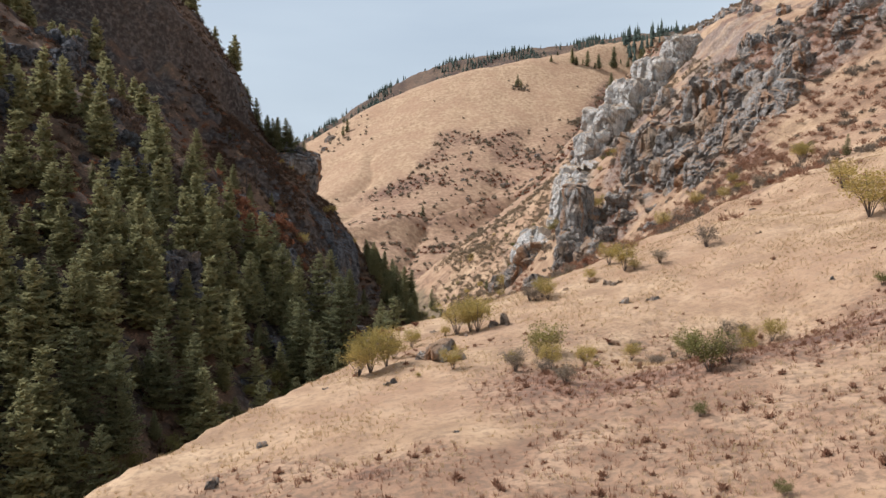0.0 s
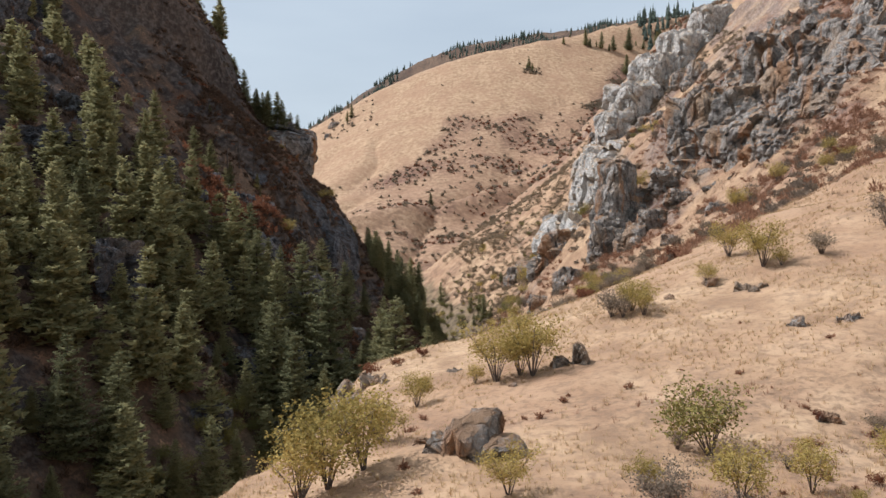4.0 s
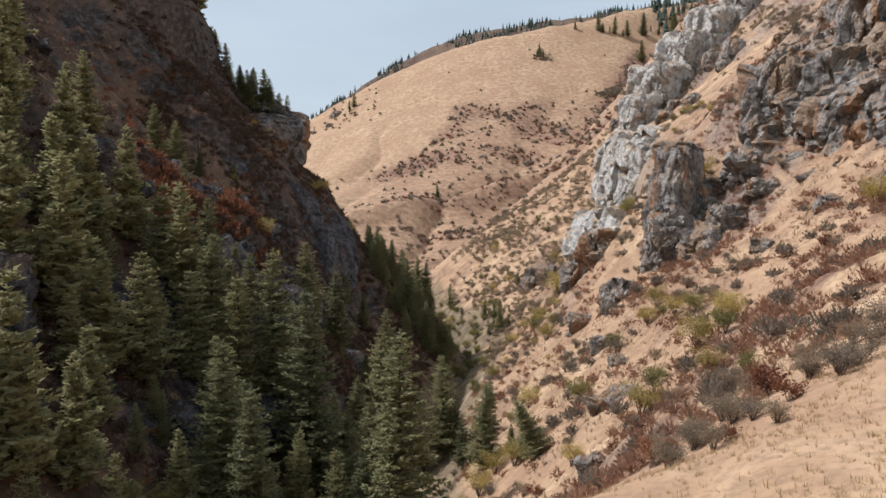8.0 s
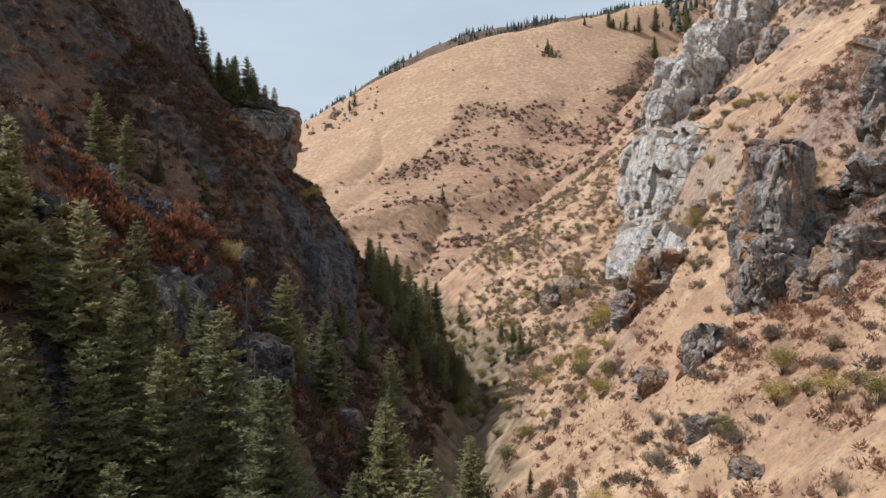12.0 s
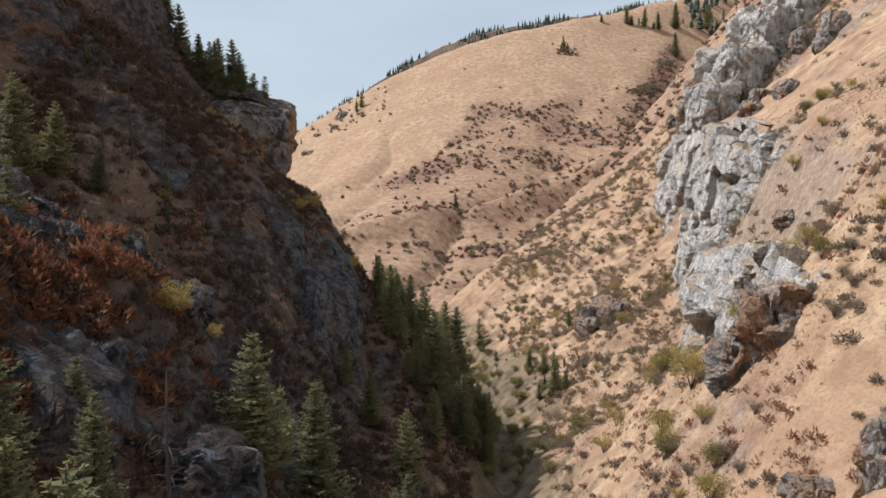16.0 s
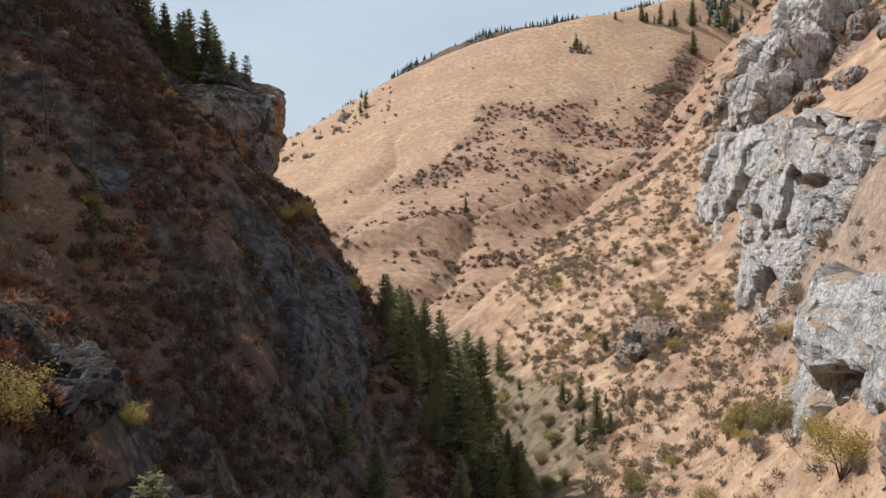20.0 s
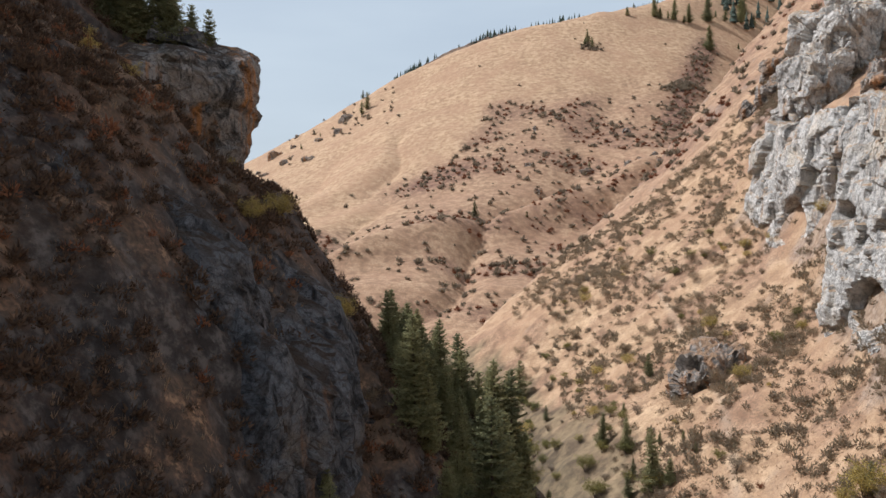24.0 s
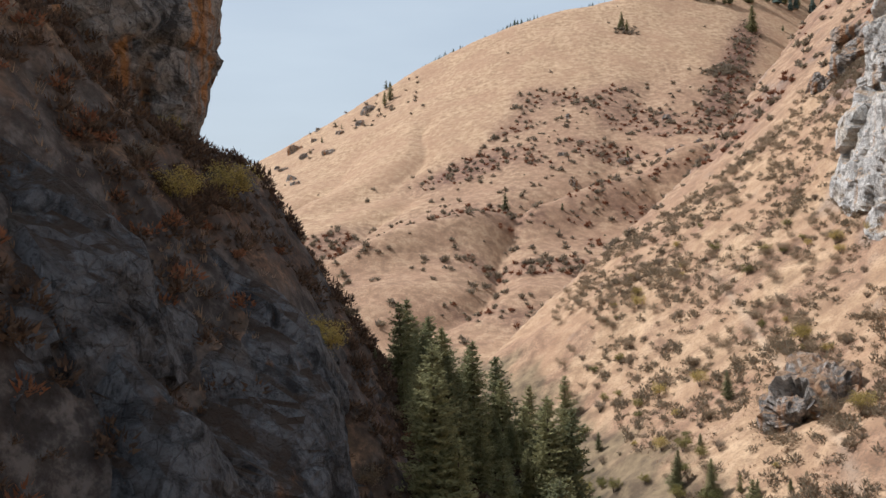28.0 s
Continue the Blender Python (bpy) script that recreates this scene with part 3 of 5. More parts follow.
def shrub_meshes(seed, h=3.2, leaves=900, leaf=0.13, stems=8, spread=0.62, round_top=0.75):
    """Stems and leaves of a many-stemmed shrub, in clumps at the stems' ends."""
    rnd = random.Random(seed)
    sv, sf, lv, lf, tips = [], [], [], [], []
    for k in range(stems):
        t = 6.283 * k / stems + rnd.uniform(-0.4, 0.4)
        top = Vector((math.cos(t) * h * spread * rnd.uniform(0.3, 1), math.sin(t) * h * spread * rnd.uniform(0.3, 1), h * rnd.uniform(round_top - 0.2, 0.98)))
        mid = Vector((top.x * 0.35, top.y * 0.35, top.z * 0.5))
        r = 0.015 * h * rnd.uniform(0.6, 1.1)
        tube(sv, sf, [(0.04 * k % 0.15, 0.02 * k % 0.1, -0.15), tuple(mid), tuple(top)], [r, r * 0.6, r * 0.15], 5)
        tips.append(top)
        for q in range(5):
            a = mid.lerp(top, rnd.uniform(0.0, 0.8))
            b = a + Vector((rnd.uniform(-1, 1), rnd.uniform(-1, 1), rnd.uniform(-0.25, 0.9))) * h * 0.2
            tube(sv, sf, [tuple(a), tuple(b)], [r * 0.4, r * 0.1], 3)
            tips.append(b)
    for k in range(leaves):
        c = rnd.choice(tips)
        p = c + Vector((rnd.gauss(0, 1), rnd.gauss(0, 1), rnd.gauss(0, 0.8))) * h * 0.085
        if p.z < 0.1:
            continue
        d = Vector((rnd.uniform(-1, 1), rnd.uniform(-1, 1), rnd.uniform(-0.6, 0.9))).normalized()
        u = d.cross(Vector((rnd.uniform(-1, 1), rnd.uniform(-1, 1), rnd.uniform(-1, 1)))).normalized()
        s = leaf * rnd.uniform(0.6, 1.4)
        n = len(lv)
        lv.extend((tuple(p - d * s * 0.6), tuple(p + u * s * 0.45), tuple(p + d * s), tuple(p - u * s * 0.45)))
        lf.append((n, n + 1, n + 2, n + 3))
    return soup("shrub_stems", sv, sf, True), soup("shrub_leaves", lv, lf)


def brush_mesh(seed, h=1.4, blades=170, wide=0.75, blade=0.3):
    """A low rounded bush of many small twiggy sprays."""
    rnd = random.Random(seed)
    v, f = [], []
    lobes = [(rnd.uniform(-0.45, 0.45) * wide * h, rnd.uniform(-0.45, 0.45) * wide * h, rnd.uniform(0.55, 1.0)) for _ in range(5)]
    for k in range(blades):
        x, y, s = rnd.choice(lobes)
        d = Vector((rnd.gauss(0, 1), rnd.gauss(0, 1), abs(rnd.gauss(0, 0.9)))).normalized()
        p = Vector((x, y, 0.1 * h)) + Vector((d.x * wide * h * 0.62, d.y * wide * h * 0.62, d.z * h * 0.8)) * s * rnd.uniform(0.55, 1.0)
        q = d.cross(Vector((rnd.uniform(-1, 1), rnd.uniform(-1, 1), 0.3))).normalized()
        e = blade * h * rnd.uniform(0.5, 1.3)
        n = len(v)
        v.extend((tuple(p - d * e * 0.5 - q * e * 0.3), tuple(p - d * e * 0.4 + q * e * 0.3), tuple(p + d * e * 0.8 + Vector((0, 0, 0.2 * e)))))
        f.append((n, n + 1, n + 2))
    return soup("brush", v, f)


# ---- rock on arrays ----
def hash3(i, j, k, seed):
    h = (i.astype(np.int64) * 374761393 + j.astype(np.int64) * 668265263 + k.astype(np.int64) * 2147483647 + seed * 974711) & 0x7FFFFFFF
    h = ((h ^ (h >> 13)) * 1274126177) & 0x7FFFFFFF
    return ((h ^ (h >> 16)) & 0xFFFF) / 65535.0


def cells(p, seed):
    """For points in cell units: distance to the nearest seed point, the gap to the next, and the nearest cell's own number."""
    base = np.floor(p)
    best = np.full(len(p), 9.0)
    second = np.full(len(p), 9.0)
    own = np.zeros(len(p))
    off = np.zeros(p.shape)
    for a in (-1, 0, 1):
        for b in (-1, 0, 1):
            for c in (-1, 0, 1):
                q = base + (a, b, c)
                i, j, k = q.T
                spot = q + np.stack([hash3(i, j, k, seed), hash3(i, j, k, seed + 1), hash3(i, j, k, seed + 2)], -1)
                d = np.linalg.norm(spot - p, axis=1)
                near = d < best
                second = np.where(near, best, np.minimum(second, d))
                own = np.where(near, hash3(i, j, k, seed + 3), own)
                off = np.where(near[:, None], p - spot, off)
                best = np.where(near, d, best)
    return best, second - best, own, off


BALLS = {}


def ball(level):
    if level not in BALLS:
        bm = bmesh.new()
        bmesh.ops.create_icosphere(bm, subdivisions=level, radius=1.0)
        BALLS[level] = (np.array([v.co[:] for v in bm.verts]), [tuple(v.index for v in f.verts) for f in bm.faces])
        bm.free()
    return BALLS[level]


def weathered(q, seed, block, rough):
    """How far rock stands out at points q: tilted blocks at four sizes, cracks between them, faint bedding."""
    wob = np.stack([fbm(q[:, 0] + q[:, 2] * 0.7, q[:, 1] - q[:, 2] * 0.4, block * 2, 4, seed + n) for n in range(3)], -1)
    push = np.zeros(len(q))
    for unit, amp in ((block * 1.9, 0.24), (block * 0.8, 0.17), (block * 0.33, 0.15), (block * 0.13, 0.2)):
        d, gap, own, off = cells((q + wob * unit * 0.25) / np.array([unit, unit, unit * 1.35]), seed + int(unit * 10))
        tilt = np.stack([np.sin(own * 57.0), np.sin(own * 91.0 + 1.0), np.sin(own * 133.0 + 2.0)], -1)
        push += unit * amp * rough * ((own - 0.5) * 1.3 + 1.1 * (tilt * off).sum(1))
        push -= unit * amp * rough * 0.35 * np.clip(1 - gap / 0.1, 0, 1)
    push += 0.05 * block * rough * np.sin(q[:, 2] / (0.3 * block) + 2 * wob[:, 0])
    return push + 0.16 * block * rough * wob[:, 1]


def wall_mesh(seed, line, step=0.6, block=4.0, rough=1.0, lean=0.12, back=14.0, rise=0.4, caves=()):
    """A rock face along line = (x, y, foot, top), open side on the left of its course, with a cap that runs back into the slope.
    caves: (x, y, height, half-width, half-height, depth)."""
    line = np.array(line, float)
    run = np.concatenate([[0], np.cumsum(np.hypot(*np.diff(line[:, :2], axis=0).T))])
    n = max(int(run[-1] / step), 8)
    u = np.linspace(0, run[-1], n)
    x, y, foot, top = (curve(u, run, line[:, k]) for k in range(4))
    tx, ty = np.gradient(x), np.gradient(y)
    size = np.hypot(tx, ty)
    nx, ny = -ty / size, tx / size
    top = top + 1.6 * fbm(u, u * 0 + seed, 9, 4, seed) + 0.9 * np.sign(grain(u / 5.0, u * 0 + 0.5, seed + 3))
    m = max(int((top - foot).max() / step), 8)
    up = np.linspace(0, 1, m)[:, None]
    Z = foot + (top - foot) * up
    away = lean * (Z - foot) + 2.2 * up ** 6
    cap = np.linspace(0, 1, max(int(back / step / 1.4), 4))[1:, None]
    Z = np.concatenate([Z, Z[-1] + rise * back * cap])
    away = np.concatenate([away, away[-1] + back * cap])
    ends = np.minimum(np.minimum(u, run[-1] - u) / 6.0, 1.0)
    away = away + 5.0 * (1 - ends) ** 2
    X, Y = x - nx * away, y - ny * away
    p = np.stack([X, Y, Z], -1).reshape(-1, 3)
    face = np.concatenate([np.ones((m, 1)), 0.25 * np.ones((len(cap), 1))]) * np.ones(n)
    out = np.stack([nx * face, ny * face, 1.02 - face], -1).reshape(-1, 3)
    q = p + 13.7 * seed
    push = weathered(q, seed, block, rough)
    push += 1.1 * rough * fbm(np.broadcast_to(u, Z.shape).ravel() + 0.3 * p[:, 2], p[:, 2], 13, 3, seed + 5)
    bed = (p[:, 2] + 1.5 * fbm(p[:, 0] + p[:, 1], p[:, 2], 15, 2, seed + 6)) / (1.1 * block)
    push += 0.13 * block * rough * (bed - np.floor(bed) - 0.5)
    along = np.broadcast_to(u, Z.shape).ravel()
    for cx, cy, high, wide, tall, deep in caves:
        where = u[np.argmin(np.hypot(x - cx, y - cy))]
        gone = ((along - where) / wide) ** 2 + ((p[:, 2] - high) / np.where(p[:, 2] < high, 0.7 * tall, tall)) ** 2
        push -= deep * np.exp(-gone ** 3)
    me = grid_mesh("rock_face", *(p + out * push[:, None]).T.reshape(3, -1, n))
    me.polygons.foreach_set("use_smooth", np.zeros(len(me.polygons), bool))
    return me


def rock_mesh(seed, size, level=5, block=4.0, rough=1.0, boxy=4.0, hollows=(), smooth=False):
    """A weathered block of limestone of half-sizes size: bedded, cracked into blocks, with hollows (place, radius, depth) eaten into it."""
    co, faces = ball(level)
    co = co.copy()
    size = np.array(size, float)
    co /= (np.abs(co) ** boxy).sum(1, keepdims=True) ** (1 / boxy)
    p = co * size
    out = p / np.linalg.norm(p / size, axis=1, keepdims=True) / size**2
    out /= np.linalg.norm(out, axis=1, keepdims=True)
    q = p + 31.7 * seed
    push = weathered(q, seed, block, rough)
    for place, radius, depth in hollows:
        gone = ((p - np.array(place)) / np.array(radius)) ** 2
        push -= depth * np.exp(-gone.sum(1) ** 1.6)
    p = p + out * push[:, None]
    return soup("rock", [tuple(v) for v in p], faces, smooth)


def scatter(count, box, keep, seed, gap=0.0):
    """Places in box = (x0, x1, y0, y1) that keep(x, y) lets stand, by its chance, gap apart."""
    rnd = np.random.RandomState(seed)
    x = rnd.uniform(box[0], box[1], count)
    y = rnd.uniform(box[2], box[3], count)
    ok = rnd.uniform(0, 1, count) < keep(x, y)
    spots = []
    for a, b in zip(x[ok], y[ok]):
        if not gap or all((a - c) ** 2 + (b - d) ** 2 > gap * gap for c, d in spots):
            spots.append((float(a), float(b)))
    return spots


def zone(x, y):
    """Which side of the creek: above 0 on the open side."""
    return x - creek_x(y)


# ---- cliffs and crags ----
def cliff(label, masses, material, seed, group="", boxy=5.0, rough=1.0):
    """A cliff of several buttresses: each (x, y, z, half-sizes, turn, hollows)."""
    x0, y0 = masses[0][0], masses[0][1]
    base = new("limestone_cliff")
    base.location = (x0, y0, float(ground_z(x0, y0)))
    tagged(base, label, "cliff", group)
    for n, (x, y, z, size, turn, hollows) in enumerate(masses):
        big = max(size)
        me = rock_mesh(seed + n, size, 6 if big > 7.5 else 5, 2.2 + 0.13 * big, rough, boxy, hollows)
        ob = part("buttress", me, material, base)
        ob.matrix_world = Matrix.Identity(4)
        ob.location = Vector((x, y, z)) - base.location
        ob.rotation_euler = (0, 0, radians(turn))
    return base


def walls(label, faces, material, seed, name="limestone_cliff", **shape):
    """A cliff of one or more faces, each (line, caves)."""
    x0, y0 = faces[0][0][0][0], faces[0][0][0][1]
    base = new(name)
    base.location = (x0, y0, float(ground_z(x0, y0)))
    tagged(base, label, "cliff")
    for n, (line, caves) in enumerate(faces):
        ob = part("rock_face", wall_mesh(seed + n, line, caves=caves, **shape), material, base)
        ob.location = -base.location
    return base


walls("tall grey and cream limestone cliff with dark cave mouths", [
    (((76, 310, 81, 87), (64, 322, 71, 80), (56, 343, 60, 80), (51, 360, 46, 81), (47.5, 376, 30, 82), (47.5, 393, 22, 85), (56, 402, 26, 87), (66, 412, 30, 88)), ((46, 372, 46, 5.5, 4.5, 9.0), (47, 386, 62, 3.0, 2.5, 3.5), (51, 360, 69, 6.0, 1.6, 3.0))),
    (((39, 250, 38, 54), (30, 259, 33, 55), (25, 272, 31, 57), (24.5, 286, 30, 56), (25, 300, 28, 55), (28, 309, 27, 52), (36, 318, 26, 50)), ((24.5, 274, 51, 2.4, 1.8, 5.0), (24.5, 292, 42, 2.5, 2.0, 2.2))),
], LIMESTONE, 100, block=5.2, rough=0.62, lean=0.1, back=8.0, rise=-0.35)
walls("pale limestone cliff with a deep cave", [
    (((72, 420, 58, 90), (62, 432, 46, 88), (60, 446, 44, 86), (60.5, 462, 46, 86), (63, 480, 48, 88), (70, 492, 56, 92), (82, 502, 66, 96)), ((60, 443, 60, 7.0, 5.5, 11.0),)),
], LIMESTONE, 130, block=5.2, rough=0.6, lean=0.08, back=9.0, rise=-0.3)
walls("stained crag of broken limestone with an orange scar", [
    (((94, 200, 80, 97), (77, 196, 68, 90), (62, 199, 57, 82), (53.5, 207, 50, 79), (50, 219, 49, 79), (46, 232, 50, 78), (50, 246, 54, 82)), ((51, 213, 68, 6, 6, 3.0),)),
    (((106, 224, 96, 110), (90, 219, 88, 103), (76, 226, 82, 97), (66, 236, 78, 93), (60, 248, 74, 91), (64, 262, 78, 96)), ()),
], CRAG_ROCK, 160, name="rock_crag", block=3.2, rough=1.35, lean=0.35, back=8.0, rise=-0.2)
cliff("grey limestone spire beside a stained crag", [
    (38.5, 236, 56, (4.5, 5.5, 14), 20, ()),
    (36, 230, 49, (3.5, 3.5, 8), 0, ()),
], CRAG_ROCK, 150)
cliff("jagged grey limestone crag with orange scars", [
    (60, 239, 76, (7, 6, 11), 30, ()),
    (77, 237, 88, (8, 6, 10), 20, ()),
    (62, 222, 70, (5, 5, 7), 40, ()),
    (90, 228, 92, (8, 6, 8), 20, ()),
    (104, 240, 104, (9, 6, 9), 30, ()),
], CRAG_ROCK, 170)
cliff("high grey crag above the grass bench", [
    (100, 500, 114, (12, 12, 14), 30, ()),
    (116, 512, 130, (13, 12, 15), 40, ()),
    (134, 520, 146, (12, 12, 14), 30, ()),
    (88, 492, 101, (9, 9, 11), 20, ()),
    (150, 520, 162, (12, 10, 13), 20, ()),
], LIMESTONE, 190)
cliff("shade-darkened weathered crag high on the wooded slope", [
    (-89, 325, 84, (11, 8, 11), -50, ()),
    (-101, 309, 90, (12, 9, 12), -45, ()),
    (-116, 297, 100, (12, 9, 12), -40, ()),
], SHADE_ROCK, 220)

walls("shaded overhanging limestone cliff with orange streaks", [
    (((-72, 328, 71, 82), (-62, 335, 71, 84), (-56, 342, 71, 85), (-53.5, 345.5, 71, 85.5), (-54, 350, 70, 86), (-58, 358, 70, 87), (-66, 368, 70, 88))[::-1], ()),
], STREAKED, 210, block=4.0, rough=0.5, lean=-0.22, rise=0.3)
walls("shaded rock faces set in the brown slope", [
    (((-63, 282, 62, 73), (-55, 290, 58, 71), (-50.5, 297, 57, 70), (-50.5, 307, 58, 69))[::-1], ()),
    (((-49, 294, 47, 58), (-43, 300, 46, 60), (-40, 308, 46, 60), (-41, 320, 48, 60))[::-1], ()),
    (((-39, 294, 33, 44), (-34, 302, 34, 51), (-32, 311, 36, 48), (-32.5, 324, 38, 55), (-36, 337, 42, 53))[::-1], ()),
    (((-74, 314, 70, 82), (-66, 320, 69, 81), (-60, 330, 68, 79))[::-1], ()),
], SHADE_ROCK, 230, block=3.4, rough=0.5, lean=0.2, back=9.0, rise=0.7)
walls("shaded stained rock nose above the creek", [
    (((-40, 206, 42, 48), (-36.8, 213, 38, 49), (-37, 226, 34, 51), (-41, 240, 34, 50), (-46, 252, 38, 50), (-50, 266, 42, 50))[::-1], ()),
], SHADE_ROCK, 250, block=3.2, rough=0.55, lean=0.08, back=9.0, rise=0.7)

OUTCROPS = [rock_mesh(300 + n, (3.6 + 0.6 * (n % 3), 2.8 + 0.4 * (n % 2), 2.4 + 0.7 * (n % 4)), 5, 1.9, 1.2, 4.0) for n in range(7)]
LOW_ROCKS = [rock_mesh(330 + n, (0.7, 0.5, 0.32), 4, 0.6, 1.5, 4.0) for n in range(4)]
# the same outcrops again, for the rock colour with shade painted in
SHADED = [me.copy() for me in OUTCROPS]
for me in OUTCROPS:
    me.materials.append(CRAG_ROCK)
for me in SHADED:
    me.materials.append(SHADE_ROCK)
for me in LOW_ROCKS:
    me.materials.append(CRAG_ROCK)


def outcrop(x, y, s, rnd, shade=False, sink=1.0, meshes=OUTCROPS, label="craggy grey limestone outcrop in the slope", name="rock_outcrop"):
    ob = new(name, rnd.choice(meshes))
    ob.matrix_world = Matrix.LocRotScale((x, y, float(ground_z(x, y)) - sink * s), Euler((rnd.uniform(-0.3, 0.3), rnd.uniform(-0.3, 0.3), rnd.uniform(0, 6.28))), (s, s * rnd.uniform(0.7, 1.2), s * rnd.uniform(0.7, 1.3)))
    return tagged(ob, label, "rock", "rocks on the slopes")


rnd = random.Random(7)
for x, y in scatter(900, (30, 150, 185, 300), lambda x, y: 0.9 * crag_zone(x, y) + 0.02, 11, 5.0)[:40]:
    outcrop(x, y, rnd.uniform(0.6, 1.7), rnd)
for x, y in scatter(300, (85, 190, 440, 560), lambda x, y: 0.3 * (fbm(x, y, 25, 3, 91) > 0.1), 12, 9.0)[:26]:
    outcrop(x, y, rnd.uniform(0.9, 2.2), rnd)
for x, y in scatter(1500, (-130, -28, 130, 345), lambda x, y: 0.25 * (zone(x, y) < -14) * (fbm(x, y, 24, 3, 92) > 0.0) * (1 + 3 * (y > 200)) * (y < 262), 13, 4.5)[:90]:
    outcrop(x, y, rnd.uniform(0.5, 1.4), rnd, sink=1.5, meshes=SHADED, label="shade-darkened weathered outcrop among the firs")
for x, y in scatter(260, (8, 60, 135, 330), lambda x, y: 0.25 * (zone(x, y) > 14), 14, 5.0)[:9]:
    outcrop(x, y, rnd.uniform(0.25, 0.75), rnd)
for x, y, s in ((25.4, 226, 1.0), (14, 168, 0.8), (28, 262, 1.5), (24, 264, 1.2), (-8, 93, 0.45), (32, 406, 1.9), (20, 205, 0.6)):
    outcrop(x, y, s, rnd)
for x, y in scatter(400, (-300, -60, 700, 1050), lambda x, y: 0.5 * (np.abs(x + 200 - 0.35 * (y - 900)) < 40), 15, 14.0)[:40]:
    outcrop(x, y, rnd.uniform(0.5, 1.5), rnd, label="grey rock on the far hill's flank")
for x, y in scatter(300, (20, 120, 760, 860), lambda x, y: 0.3 * (fbm(x, y, 30, 2, 93) > 0.2), 16, 9.0)[:14]:
    outcrop(x, y, rnd.uniform(0.4, 1.0), rnd, label="grey rock on the far hill's flank")
for x, y, s in ((-0.6, 73.8, 2.0), (0.6, 73.2, 1.2), (21.6, 85.4, 1.0), (5.9, 87.5, 1.4), (19.4, 94.8, 1.0), (-7.7, 93.7, 1.3), (-9.8, 95.4, 1.5), (-6.6, 94.6, 1.1), (14.6, 96.9, 0.8), (-0.9, 92.8, 0.7), (18, 98.1, 0.8), (52, 185, 2.0), (-2.2, 75.5, 0.9)):
    outcrop(x, y, s, rnd, sink=0.05, meshes=LOW_ROCKS, label="small grey boulder half sunk in dry grass", name="boulder")
for x, y in scatter(120, (-14, 60, 45, 125), lambda x, y: 0.5 + 0 * x, 17, 5.0)[:26]:
    outcrop(x, y, rnd.uniform(0.2, 0.6), rnd, sink=0.05, meshes=LOW_ROCKS, label="small grey boulder half sunk in dry grass", name="boulder")


# ---- firs ----
def thing(name, label, category, group, pieces):
    base = new(name)
    tagged(base, label, category, group)
    for pname, me, mat, plabel in pieces:
        part(pname, me, mat, base, plabel)
    return base


FIRS = []
for n, (wide, whorls, bare, thin) in enumerate(((0.27, 30, 0.05, 0.0), (0.24, 32, 0.06, 0.03), (0.3, 29, 0.04, 0.02), (0.2, 32, 0.1, 0.1), (0.26, 30, 0.06, 0.05), (0.28, 24, 0.12, 0.2), (0.23, 31, 0.04, 0.0))):
    trunk, crown = fir_meshes(400 + n, 20.0, wide, whorls, bare, thin, 0.72)
    FIRS.append(thing("fir_tree", "dark green fir standing on the steep wooded slope", "tree", "firs of the canyon", (("trunk", trunk, BARK, ""), ("crown", crown, NEEDLES, ""))))
used_firs = set()


def plant(kinds, x, y, scale, rnd, used, tilt=0.04, sink=0.15, label="", z=None):
    """Stands a copy of one of kinds on the ground; the first time, the model itself."""
    base = rnd.choice(kinds)
    m = Matrix.LocRotScale((x, y, (float(ground_z(x, y)) if z is None else z) - sink), Euler((rnd.uniform(-tilt, tilt), rnd.uniform(-tilt, tilt), rnd.uniform(0, 6.28))), (scale * rnd.uniform(0.92, 1.08), scale * rnd.uniform(0.92, 1.08), scale))
    if base.name not in used:
        used.add(base.name)
        base.matrix_basis = m
        ob = base
    else:
        ob = copy_thing(base, m)
    if label:
        ob["label"] = label
    return ob


rnd = random.Random(21)
# the tallest ones: place and height of the tip
TIPS = (
    (-49, 145, 50.6), (-46, 147, 48), (-54.4, 188, 64.4), (-49, 181.6, 59.5), (-40.4, 174, 53.4), (-37.5, 182, 54.4), (-37, 189, 55), (-32.3, 185, 49.6),
    (-28.5, 188, 53.4), (-21.6, 182, 51.2), (-15, 173, 48.2), (-10.4, 170, 45), (-6, 213, 36), (-38, 170, 41), (-33.7, 251, 41.4), (-35.4, 287, 40.2),
    (-32.3, 279, 29.5), (-17.3, 301, 32.3), (-12.5, 316, 30.5), (-53, 228.5, 74), (-76, 296, 86), (-58.6, 284, 65), (-28.5, 297, 48), (-13, 326, 38.2),
    (-21.6, 317, 41), (-17.7, 321, 45), (-21.3, 335, 48), (-27, 325, 52), (-18.2, 186, 47.6), (-27, 235, 46.6), (-16, 215, 43.2), (-17.5, 172, 47.7), (-27.1, 170, 46.6), (-31.6, 172, 45.7), (-11.2, 176, 44.8),
)
taken = []
for x, y, tip in TIPS:
    tall = min(max(tip - float(ground_z(x, y)), 6.5), 34.0)
    plant(FIRS, x, y, tall / 20.0, rnd, used_firs, 0.03)
    taken.append((x, y))
wood = scatter(9000, (-230, 0, 30, 372), lambda x, y: (zone(x, y) < -5) * np.clip(0.13 + 0.35 * fbm(x, y, 30, 3, 95) + 0.75 * (y < 235) * (zone(x, y) > -62), 0.02, 1) * (1 - 0.96 * (x > -112) * (y > 258) * (y < 350)) * (1 - 0.8 * (x > -50) * (y > 235)) * (1 - np.exp(-((x + 47) / 11) ** 2 - ((y - 222) / 14) ** 2)), 31, 4.4)
